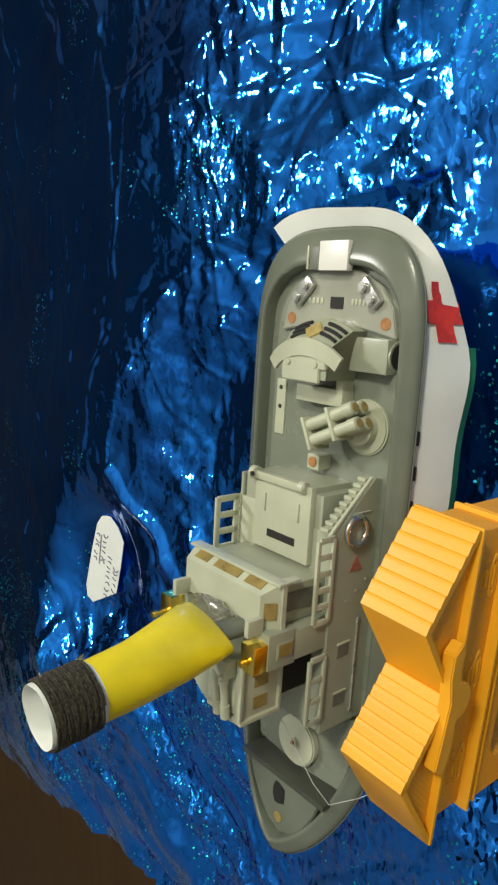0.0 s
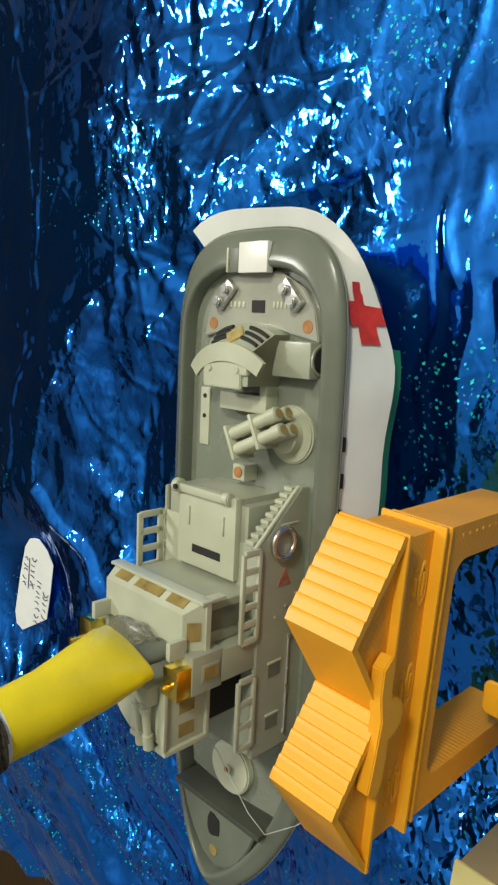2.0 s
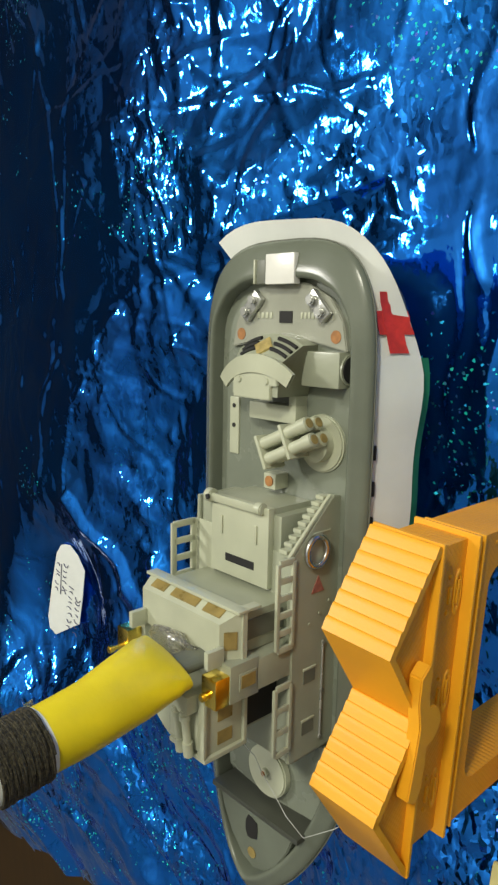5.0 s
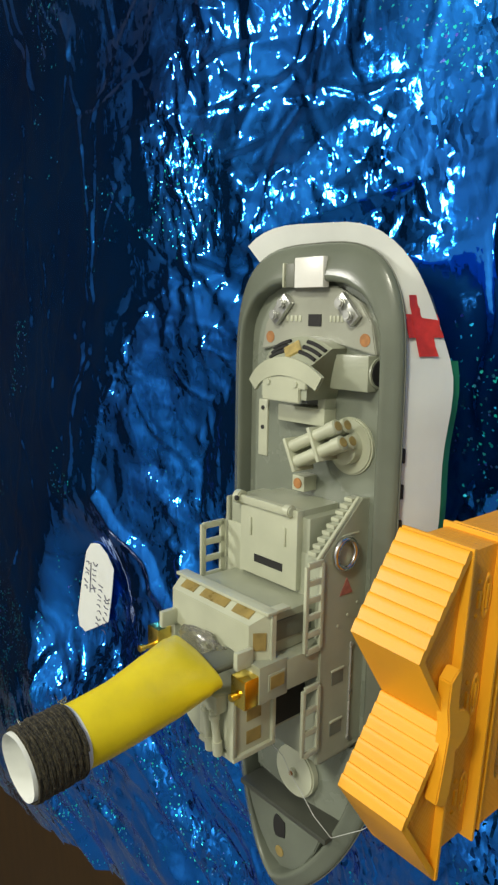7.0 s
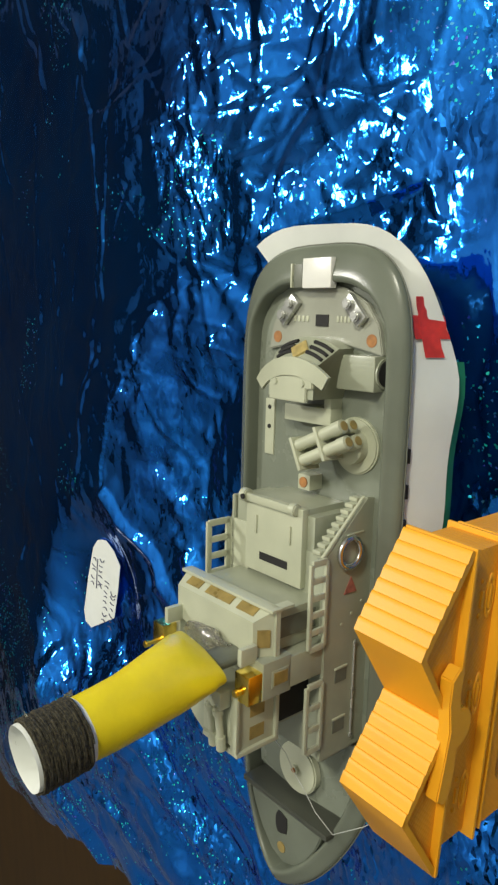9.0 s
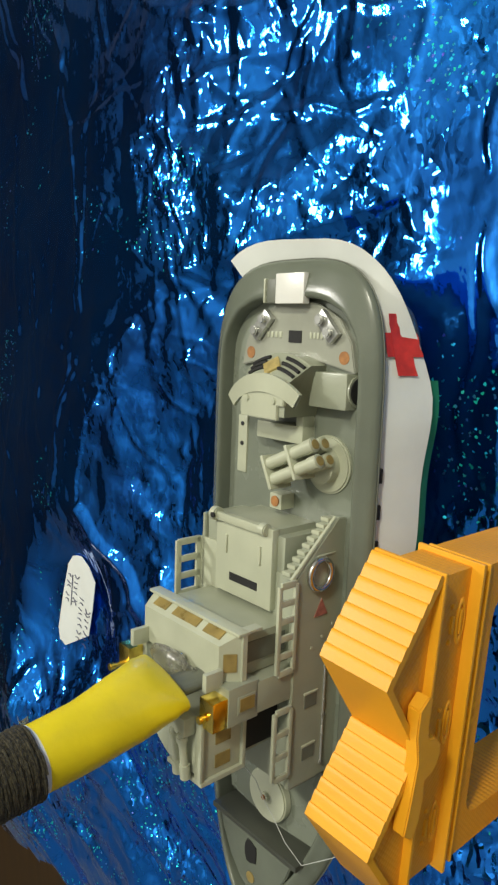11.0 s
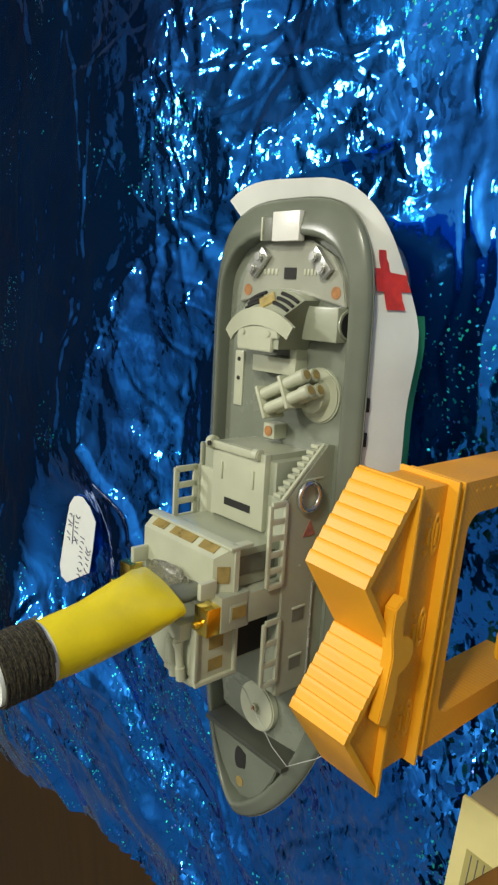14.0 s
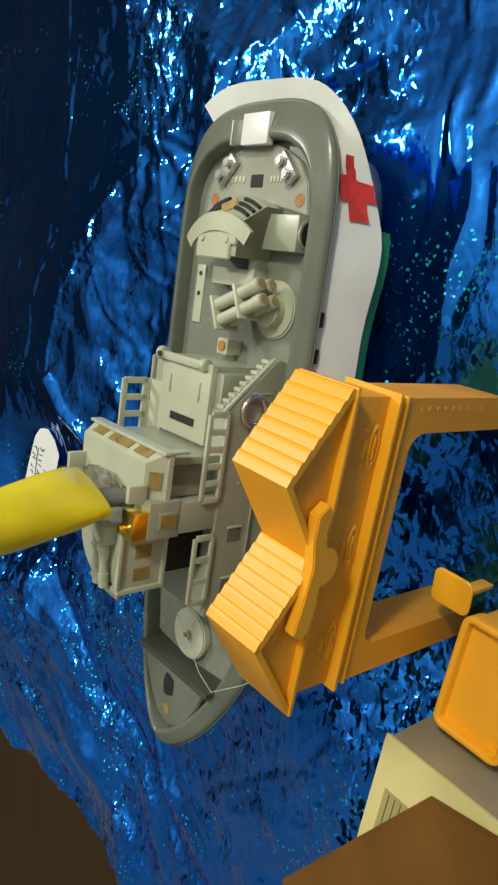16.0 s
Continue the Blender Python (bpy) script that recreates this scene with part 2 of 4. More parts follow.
    for turn_, size in ((1.25, 50), (-0.55, 60)):
        way = nt.nodes.new("ShaderNodeMapping")
        way.inputs["Rotation"].default_value = (0, 0, turn_)
        way.inputs["Scale"].default_value = (0.45, 1.0, 1.0)
        nt.links.new(co.outputs["Object"], way.inputs[0])
        ridged = nt.nodes.new("ShaderNodeTexNoise")
        ridged.noise_type = "RIDGED_MULTIFRACTAL"
        ridged.inputs["Scale"].default_value, ridged.inputs["Detail"].default_value = size, 3.0
        ridged.inputs["Roughness"].default_value = 0.42
        nt.links.new(way.outputs[0], ridged.inputs["Vector"])
        wrinkles.append(ridged)
    height = nt.nodes.new("ShaderNodeMix")
    nt.links.new(which.outputs[0], height.inputs[0])
    nt.links.new(wrinkles[0].outputs[0], height.inputs[2])
    nt.links.new(wrinkles[1].outputs[0], height.inputs[3])
    b1 = nt.nodes.new("ShaderNodeBump")
    b1.inputs["Distance"].default_value = 0.0022
    relief = nt.nodes.new("ShaderNodeMath")
    relief.operation = "MULTIPLY"
    relief.inputs[1].default_value = RIPPLE
    relief.use_clamp = True
    nt.links.new(how.outputs["Fac"], relief.inputs[0])
    nt.links.new(relief.outputs[0], b1.inputs["Strength"])
    nt.links.new(height.outputs[0], b1.inputs["Height"])
    off = nt.nodes.new("ShaderNodeVectorMath")
    off.operation = "SUBTRACT"
    off.inputs[1].default_value = (0.5, 0.5, 0.5)
    nt.links.new(cells.outputs["Color"], off.inputs[0])
    scaled = nt.nodes.new("ShaderNodeVectorMath")
    scaled.operation = "SCALE"
    nt.links.new(off.outputs[0], scaled.inputs[0])
    amount = nt.nodes.new("ShaderNodeMath")
    amount.operation = "MULTIPLY_ADD"
    amount.inputs[1].default_value, amount.inputs[2].default_value = 0.42, 0.022
    nt.links.new(pick.outputs[0], amount.inputs[0])
    nt.links.new(amount.outputs[0], scaled.inputs[3])
    # crinkle facets, about a centimetre across, each a small plane of its own
    warp = nt.nodes.new("ShaderNodeTexNoise")
    warp.inputs["Scale"].default_value, warp.inputs["Detail"].default_value = 45, 2
    nt.links.new(co.outputs["Object"], warp.inputs["Vector"])
    bent = nt.nodes.new("ShaderNodeVectorMath")
    bent.operation = "MULTIPLY_ADD"
    bent.inputs[1].default_value = (0.02, 0.02, 0.02)
    nt.links.new(warp.outputs["Color"], bent.inputs[0])
    stretch = nt.nodes.new("ShaderNodeMapping")
    stretch.inputs["Scale"].default_value = (0.32, 1.0, 1.0)
    nt.links.new(co.outputs["Object"], stretch.inputs[0])
    nt.links.new(stretch.outputs[0], bent.inputs[2])
    grouped = b1.outputs[0]
    for size, tilt in ((110, 0.055), (330, 0.085)):
        shard = nt.nodes.new("ShaderNodeTexVoronoi")
        shard.inputs["Scale"].default_value = size
        nt.links.new(bent.outputs[0], shard.inputs["Vector"])
        lean = nt.nodes.new("ShaderNodeVectorMath")
        lean.operation = "MULTIPLY_ADD"
        lean.inputs[1].default_value, lean.inputs[2].default_value = (2, 2, 0), (-1, -1, 0)
        nt.links.new(shard.outputs["Color"], lean.inputs[0])
        # most lie almost flat, a few lean far over
        squared, steep = nt.nodes.new("ShaderNodeVectorMath"), nt.nodes.new("ShaderNodeVectorMath")
        squared.operation = steep.operation = "MULTIPLY"
        for k in (0, 1):
            nt.links.new(lean.outputs[0], squared.inputs[k])
        nt.links.new(lean.outputs[0], steep.inputs[0])
        nt.links.new(squared.outputs[0], steep.inputs[1])
        sized = nt.nodes.new("ShaderNodeVectorMath")
        sized.operation = "SCALE"
        sized.inputs[3].default_value = tilt
        nt.links.new(steep.outputs[0], sized.inputs[0])
        eased = nt.nodes.new("ShaderNodeVectorMath")
        eased.operation = "SCALE"
        nt.links.new(sized.outputs[0], eased.inputs[0])
        nt.links.new(how.outputs["Fac"], eased.inputs[3])
        plus = nt.nodes.new("ShaderNodeVectorMath")
        nt.links.new(grouped, plus.inputs[0])
        nt.links.new(eased.outputs[0], plus.inputs[1])
        grouped = plus.outputs[0]
    total = nt.nodes.new("ShaderNodeVectorMath")
    nt.links.new(grouped, total.inputs[0])
    nt.links.new(scaled.outputs[0], total.inputs[1])
    unit = nt.nodes.new("ShaderNodeVectorMath")
    unit.operation = "NORMALIZE"
    nt.links.new(total.outputs[0], unit.inputs[0])
    nt.links.new(unit.outputs[0], b.inputs["Normal"])
    b.inputs["Metallic"].default_value = 0.980
    frost = nt.nodes.new("ShaderNodeMapRange")
    frost.inputs[3].default_value, frost.inputs[4].default_value = 0.085, 0.42
    nt.links.new(pick.outputs[0], frost.inputs[0])
    nt.links.new(frost.outputs[0], b.inputs["Roughness"])
    b.inputs["Coat Weight"].default_value = 0.35
    b.inputs["Coat Roughness"].default_value = 0.065
    nt.links.new(unit.outputs[0], b.inputs["Coat Normal"])
    return m


FOIL = foil_material()

# ---- the room and the sheet ----
tagged(mesh_ob("floor", span((-1.2, -1.8, -0.08), (2.6, 3.8, -0.047), 0), FLOOR), "dark brown wooden floor under the foil", "floor", kind="structure")
# the unseen north wall is darkened in colour to shape the foil's reflections
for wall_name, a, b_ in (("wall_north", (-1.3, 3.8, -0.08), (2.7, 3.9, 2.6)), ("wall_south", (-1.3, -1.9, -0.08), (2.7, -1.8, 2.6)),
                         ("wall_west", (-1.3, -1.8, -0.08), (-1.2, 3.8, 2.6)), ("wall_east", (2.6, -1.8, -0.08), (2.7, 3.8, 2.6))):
    tagged(mesh_ob(wall_name, span(a, b_, 0), WALL if wall_name == "wall_north" else PALE_WALL), "plain grey painted room wall" if wall_name != "wall_north" else "unseen room wall, near black for the foil to mirror", "wall", kind="structure")
tagged(mesh_ob("ceiling", span((-1.3, -1.9, 2.6), (2.7, 3.9, 2.7), 0), CEILING), "plain grey painted ceiling", "ceiling", kind="structure")


def smooth_noise(x, y, scale, seed):
    """Value noise on a grid, smoothly blended."""
    rng = np.random.RandomState(seed)
    t = rng.rand(256, 256)
    u, v = x / scale + 37.3, y / scale + 91.7
    i, j = np.floor(u).astype(int), np.floor(v).astype(int)
    f, g = u - i, v - j
    f, g = f * f * (3 - 2 * f), g * g * (3 - 2 * g)
    i0, i1, j0, j1 = i % 256, (i + 1) % 256, j % 256, (j + 1) % 256
    return (t[i0, j0] * (1 - f) + t[i1, j0] * f) * (1 - g) + (t[i0, j1] * (1 - f) + t[i1, j1] * f) * g


def facets(u, v, seed):
    """Random heights joined by flat triangles: -0.5 to 0.5, unit cells."""
    t = np.random.RandomState(seed).rand(256, 256) - 0.5
    i, j = np.floor(u).astype(int), np.floor(v).astype(int)
    f, g = u - i, v - j
    i0, i1, j0, j1 = i % 256, (i + 1) % 256, j % 256, (j + 1) % 256
    a, b_, c, d = t[i0, j0], t[i1, j0], t[i0, j1], t[i1, j1]
    one = np.where(f > g, a + f * (b_ - a) + g * (d - b_), a + g * (c - a) + f * (d - c))
    two = np.where(f + g < 1, a + f * (b_ - a) + g * (c - a), d + (1 - f) * (c - d) + (1 - g) * (b_ - d))
    return np.where((i * 7 + j * 3 + (i * j) % 5) % 2 == 0, one, two)


def panel(x, y):
    """Where the sheet lies smooth beside the ship: 0 to 1."""
    return np.clip((0.285 + 0.03 * (smooth_noise(x, y, 0.04, 91) - 0.5) - y) / 0.025, 0, 1) * np.clip((x + 0.06) / 0.06, 0, 1)


def crumple(x, y):
    """Creased film: flat facets of five sizes that meet in sharp folds, long and slanting towards the near end."""
    wx = x + 0.030 * (smooth_noise(x, y, 0.09, 1) - 0.5) + 0.010 * (smooth_noise(x, y, 0.028, 2) - 0.5)
    wy = y + 0.030 * (smooth_noise(x, y, 0.09, 3) - 0.5) + 0.010 * (smooth_noise(x, y, 0.028, 4) - 0.5)
    slant = np.clip((-0.08 - x) / 0.12, 0, 1) * np.clip((y - 0.36) / 0.10, 0, 1)
    h = np.zeros_like(x)
    for k, (size, slope) in enumerate(FOLDS):
        a = 0.5 + 1.9 * k
        c, n = math.cos(a), math.sin(a)
        free = facets((wx * c + wy * n) / size * 0.8, (wy * c - wx * n) / size * 1.25, 20 + k)
        along, across = 0.78 * wx + 0.62 * wy, 0.78 * wy - 0.62 * wx
        long_ = facets(along / size * 0.22, across / size * 1.15, 40 + k)
        calm = np.clip(2.2 * smooth_noise(x + 3.1 * k, y, 0.03 + 2 * size, 60 + k) - 0.4, 0.2, 1.25) if k > 1 else 1.0
        h += size * slope * 2.0 * calm * (free * (1 - slant) + (3.0 if 0 < k < 3 else 1.6) * long_ * slant)
    h = h * (1 - 0.35 * np.clip((0.33 - y) / 0.08, 0, 1)) * (1 - 0.50 * panel(x, y)) - 0.006
    # heaped against the ship's near side
    h += 0.06 * np.clip(y - 0.15, 0, 0.10) * np.clip((x - 0.005) / 0.03, 0, 1) * np.clip((0.20 - x) / 0.08, 0, 1) * np.clip((0.42 - y) / 0.10, 0, 1)
    # the sheet climbs to a crest beyond the ship and falls away behind it
    crest = np.interp(x, CREST_X, CREST_Y) + 0.05 * (smooth_noise(x, y, 0.07, 5) - 0.5) + 0.02 * (smooth_noise(x, y, 0.02, 6) - 0.5)
    d = y - crest
    h = h * (1 - 0.62 * np.clip(d / 0.10, 0, 1))
    folds = h.copy()
    rise = np.interp(x, (-0.52, -0.42, -0.25, -0.05, 0.06, 0.20, 0.45), (0.0, 0.042, 0.055, 0.036, 0.032, 0.022, 0.020))
    reach = np.interp(x, (-0.25, 0.0, 0.06, 0.20), (0.38, 0.15, 0.15, 0.22))
    h += rise * np.where(d < 0, np.clip(1 - np.sqrt(d * d + 0.00012) / reach, 0, 1), np.clip(1 - np.sqrt(d * d + 0.00012) / 0.45, 0, 1))
    smooth = h - folds
    for pts, height, width in PLEATS + CREASES:
        far_ = np.full(x.shape, 9.0)
        jx, jy = x + 0.012 * (smooth_noise(x, y, 0.03, 8) - 0.5), y + 0.018 * (smooth_noise(x, y, 0.04, 9) - 0.5)
        for (ax_, ay_), (bx_, by_) in zip(pts, pts[1:]):
            ux, uy = bx_ - ax_, by_ - ay_
            f = np.clip(((jx - ax_) * ux + (jy - ay_) * uy) / (ux * ux + uy * uy), 0, 1)
            far_ = np.minimum(far_, np.hypot(jx - ax_ - f * ux, jy - ay_ - f * uy))
        h += height * np.clip(1 - far_ / width, 0, 1) * np.clip(1.0 - d / 0.10, 0.8, 1)
    # pressed down under the note
    press = np.clip(1.50 - np.hypot(x + 0.142, (y - 0.733) * 1.1) / 0.085, 0, 1)
    press = press * press * (3 - 2 * press)
    h = h * (1 - press) + np.minimum(h, 0.0085 + 0.12 * (y - 0.74) + 0.25 * (h - smooth) - 0.0010) * press
    h = np.clip(h, -0.012, 0.08)
    # a broad hollow into which the gate has sunk
    f = np.clip(((x + 0.176) * 0.131 - (y - 0.222) * 0.032) / 0.0182, 0, 0.35)
    off = np.hypot(x + 0.176 - 0.131 * f, y - 0.222 + 0.032 * f) + 0.030 * (smooth_noise(x, y, 0.05, 71) - 0.5)
    dip = np.clip((0.125 - off) / 0.105, 0, 1)
    h = h - 0.031 * dip * dip * (3 - 2 * dip)
    # beside the ship's stern it slopes down towards the near side
    return h - 0.10 * np.clip(0.272 - y, 0, 0.17) * np.clip((x - 0.09) / 0.08, 0, 1)


# size and steepness of the folds
FOLDS = ((0.11, 0.045), (0.056, 0.065), (0.029, 0.085), (0.015, 0.075), (0.0080, 0.055))
CREST_X = (-0.60, -0.37, -0.24, -0.12, -0.02, 0.056, 0.096, 0.150, 0.167, 0.23, 0.28, 0.33, 0.36, 0.46, 0.80)
CREST_Y = (1.02, 0.89, 0.800, 0.735, 0.68, 0.65, 0.60, 0.540, 0.475, 0.505, 0.535, 0.475, 0.42, 0.38, 0.37)
# long folds of the sheet: the line, the height and half the width of each
PLEATS = (
    (((0.30, 0.56), (0.29, 0.50), (0.256, 0.37), (0.228, 0.272)), 0.0008, 0.005),
    (((0.45, 0.245), (0.27, 0.257), (0.207, 0.266), (0.175, 0.275), (0.142, 0.263)), 0.0010, 0.006),
    (((0.45, 0.665), (0.313, 0.652), (0.244, 0.650), (0.155, 0.670), (0.073, 0.70), (0.0, 0.725), (-0.06, 0.76)), 0.0016, 0.007),
    (((0.25, 0.640), (0.128, 0.665), (0.05, 0.70)), 0.0014, 0.006),
    (((0.40, 0.80), (0.20, 0.82), (0.05, 0.86), (-0.15, 0.93)), 0.0012, 0.009),
    (((-0.033, 0.68), (-0.105, 0.611), (-0.157, 0.581), (-0.25, 0.56)), 0.0050, 0.012),
    (((-0.16, 0.70), (-0.299, 0.691), (-0.366, 0.617), (-0.43, 0.560)), 0.0060, 0.015),
    (((-0.22, 0.80), (-0.349, 0.791), (-0.401, 0.71), (-0.47, 0.65)), 0.0060, 0.015),
    (((-0.10, 0.55), (-0.22, 0.545), (-0.33, 0.50)), 0.0050, 0.012),
    (((0.40, 0.16), (0.25, 0.19), (0.147, 0.225), (0.09, 0.22)), 0.0016, 0.008),
)


def small_creases(n=150):
    """Short sharp creases strewn over the sheet."""
    r = random.Random(21)
    out = []
    for _ in range(n):
        px, py = r.uniform(-0.45, 0.50), r.uniform(0.15, 0.95)
        a, long_ = r.uniform(0, math.pi), r.uniform(0.03, 0.13)
        bend = r.uniform(-0.5, 0.5)
        p1 = (px + long_ * math.cos(a), py + long_ * math.sin(a))
        p2 = (p1[0] + 0.7 * long_ * math.cos(a + bend), p1[1] + 0.7 * long_ * math.sin(a + bend))
        k = r.uniform(0.0004, 0.0013)
        out.append((((px, py), p1, p2), k * r.choice((1, 1, -1)), k * r.uniform(2.2, 4.0) + 0.0028))
    return tuple(out)


CREASES = small_creases()


def foil_sheet():
    xs = np.concatenate([np.arange(-0.62, -0.45, 0.005), np.arange(-0.45, 0.42, 0.0016), np.arange(0.42, 0.85, 0.004)])
    ys = np.concatenate([np.arange(-0.25, 0.10, 0.005), np.arange(0.10, 0.95, 0.0018), np.arange(0.95, 1.40, 0.005)])
    gx_, gy_ = np.meshgrid(xs, ys, indexing="ij")
    h = crumple(gx_, gy_)
    edge = -0.517 + 0.035 * np.sin(gy_ * 9.0 + 0.6) + 0.03 * (smooth_noise(gx_, gy_, 0.06, 77) - 0.5) + 0.30 * np.clip(gy_ - 0.90, 0, 1)
    keep = gx_ > edge
    n, m_ = gx_.shape
    idx = -np.ones((n, m_), int)
    cell = keep[:-1, :-1] & keep[1:, :-1] & keep[:-1, 1:] & keep[1:, 1:]
    used = np.zeros((n, m_), bool)
    used[:-1, :-1] |= cell
    used[1:, :-1] |= cell
    used[:-1, 1:] |= cell
    used[1:, 1:] |= cell
    idx[used] = np.arange(used.sum())
    verts = np.stack([gx_[used], gy_[used], h[used]], 1)
    i, j = np.nonzero(cell)
    faces = np.stack([idx[i, j], idx[i + 1, j], idx[i + 1, j + 1], idx[i, j + 1]], 1)
    me = bpy.data.meshes.new("foil_sheet")
    me.vertices.add(len(verts))
    me.vertices.foreach_set("co", verts.astype(np.float32).ravel())
    me.loops.add(4 * len(faces))
    me.loops.foreach_set("vertex_index", faces.astype(np.int32).ravel())
    me.polygons.add(len(faces))
    me.polygons.foreach_set("loop_start", np.arange(0, 4 * len(faces), 4, dtype=np.int32))
    me.update(calc_edges=True)
    me.materials.append(FOIL)
    crest = np.interp(gx_, CREST_X, CREST_Y)
    crinkled = np.clip(1.0 - (gy_ - crest) / 0.03, 0.42, 1.0) * (0.40 + 0.9 * np.clip((0.34 - gy_) / 0.08, 0, 1) * np.clip(-gx_ / 0.06, 0, 1) + 1.3 * np.clip(2.6 * smooth_noise(gx_, gy_, 0.05, 31) - 0.9, 0, 1))
    crinkled = crinkled * np.interp(gx_, (-0.25, -0.10, 0.15, 0.30), (3.0, 1.0, 1.0, 1.2)) * (1 + 0.3 * panel(gx_, gy_))
    me.attributes.new("crinkled", "FLOAT", "POINT").data.foreach_set("value", crinkled[used].astype(np.float32))
    glitter = np.clip(np.clip((0.33 - gy_) / 0.08, 0, 1) + np.clip((-0.10 - gx_) / 0.10, 0, 1), 0, 1) * np.clip(2.6 * smooth_noise(gx_ + gy_, 3 * (gy_ - gx_), 0.07, 55) - 0.5, 0, 1.25)
    me.attributes.new("glitter", "FLOAT", "POINT").data.foreach_set("value", (0.68 + 0.58 * glitter + 0.20 * panel(gx_, gy_))[used].astype(np.float32))
    me.polygons.foreach_set("use_smooth", [True] * len(me.polygons))
    ob = new("foil_sheet", me)
    return tagged(ob, "crumpled blue holographic foil sheet spread over the floor", "foil sheet", kind="structure")


foil_sheet()
# ---- the toy ship; its own axes: x to the stern, y to the far side ----
SHIP = Matrix.Translation((-0.08, 0.332, 0.0)) @ rot(0, 0, -10.61)
ship = thing("toy_ship", SHIP, "grey plastic toy warship with paper-wrapped hull, lying on blue foil", "toy ship")

HALF, STERN, BOW = 0.0670, 0.2095, -0.1985


def outline(n=112):
    """The rim's outline, from the bow round by the near side to the stern and back."""
    pts = []
    half = n // 2
    for i in range(half):
        u = (i + 0.5) / half
        s = (BOW + STERN) / 2 - (STERN - BOW) / 2 * math.cos(math.pi * u)
        if s > 0.1:
            t = HALF * max(0.0, 1 - ((s - 0.1) / (STERN - 0.1)) ** 4.6) ** (1 / 3.2)
        elif s < -0.06:
            t = HALF * max(0.0, 1 - ((-0.06 - s) / (-0.06 - BOW)) ** 1.9) ** 0.60
        else:
            t = HALF
        pts.append((s, -t))
    return pts + [(s, -t) for s, t in reversed(pts)]


BASE = [(s, t + 0.0030) for s, t in outline()]


def inset(d, z, sheer=0.0, aft=0.0):
    n = len(BASE)
    out = []
    for i, (x, y) in enumerate(BASE):
        x0, y0 = BASE[i - 1]
        x1, y1 = BASE[(i + 1) % n]
        tx, ty = x1 - x0, y1 - y0
        k = math.hypot(tx, ty) or 1
        nx, ny = -ty / k, tx / k
        lift = sheer * max(0.0, min(1.0, (-0.10 - x) / 0.10)) ** 1.5
        k2 = d + aft * max(0.0, min(1.0, (x - 0.165) / 0.035))
        out.append(Vector((x + nx * k2, y + ny * k2, z + lift)))
    return out


SHEER = 0.017
hull_rings = [inset(0.034, 0.0), inset(0.024, 0.002), inset(0.018, 0.012), inset(0.0135, 0.028), inset(0.0098, 0.045, 0.3 * SHEER), inset(0.0070, 0.058, 0.7 * SHEER),
              inset(0.0045, 0.0650, SHEER), inset(0.0012, 0.0672, SHEER), inset(0.0, 0.0690, SHEER), inset(0.0004, 0.0708, SHEER), inset(0.0018, 0.0724, SHEER, 0.0006), inset(0.0042, 0.0737, SHEER, 0.0020),
              inset(0.0078, 0.0754, SHEER, 0.0057), inset(0.0096, 0.0767, SHEER, 0.0082), inset(0.0106, 0.0766, SHEER, 0.0094), inset(0.0115, 0.0757, SHEER, 0.0095), inset(0.0119, 0.0742, SHEER, 0.0096), inset(0.0128, 0.058, SHEER, 0.0097)]
part("hull", loft(hull_rings, True, True, False), RIM_GREY, ship, "smooth grey moulded hull with a rounded rim", 60)
part("deck", loft([inset(0.0123, 0.0650, 0.3 * SHEER), inset(0.0123, 0.0672, 0.3 * SHEER)], True, True, True), DECK_GREY, ship, "flat grey plastic main deck")

seam = inset(-0.0002, 0.0690, SHEER)
part("rim_seam", tube_along(seam + seam[:1], 0.00045, 5), SHADED, ship, "thin dark moulding seam round the rim")

# a paper strip round the hull with red crosses and a green hem
def strip(s_from, s_to, z0, z1, out0, out_top, out1, wobble=0.0, curl=0.135):
    pts = []
    n = len(BASE)
    # near side runs from bow to stern in the first half of the outline, then back on the far side
    a, top, b_ = inset(-out0, 0), inset(-out_top, 0), inset(-out1, 0)
    rows0, rows1 = [], []
    for i in range(n):
        s, t = BASE[i]
        near = i < n // 2
        if near and s < s_from:
            continue
        if not near and s < s_to:
            continue
        flare = max(0.0, min(1.0, (s - curl) / (0.203 - curl))) ** 1.6 if near else 1.0
        w = wobble * math.sin(31 * s + 2.0) + 0.5 * wobble * math.sin(83 * s)
        bulge = 0.0045 * math.exp(-((s - 0.135) / 0.035) ** 2) if near else 0.0
        rim_, edge = top[i], a[i].lerp(b_[i], flare)
        if not near:
            edge = top[i].lerp(b_[i], 1 + 0.30 * min(1.0, max(0.0, t / 0.05)))
        rows0.append(Vector((edge.x, edge.y + w * (1 - flare) - bulge * (1 - flare), z0 + (0.0705 - z0) * flare)))
        rows1.append(Vector((rim_.x, rim_.y + 0.3 * w * (1 - flare), z1 + (0.0655 - z1) * flare)))
    mid = [p.lerp(q, 0.5) + Vector((0, -0.0012 if k < len(rows0) // 2 else 0, 0)) for k, (p, q) in enumerate(zip(rows0, rows1))]
    return rows0, mid, rows1


def sheet_of(rows, thick=0.0004):
    bm = loft([[Vector(p) for p in r] for r in rows], False)
    bmesh.ops.solidify(bm, geom=bm.faces[:], thickness=thick)
    return bm


paper = thing("paper_strip", SHIP, "white paper strip with red crosses taped round the ship's hull", "paper strip")
P_ROWS = strip(-0.105, 0.199, 0.0400, 0.0660, 0.0048, -0.0036, 0.0105, 0.0017)
part("sheet", sheet_of(P_ROWS), WHITE, paper)
G_ROWS = [[p for p in r if p.x < 0.148] for r in strip(-0.105, 0.30, 0.0305, 0.0420, 0.0024, 0.0048, 0.002, 0.0018, 0.20)]
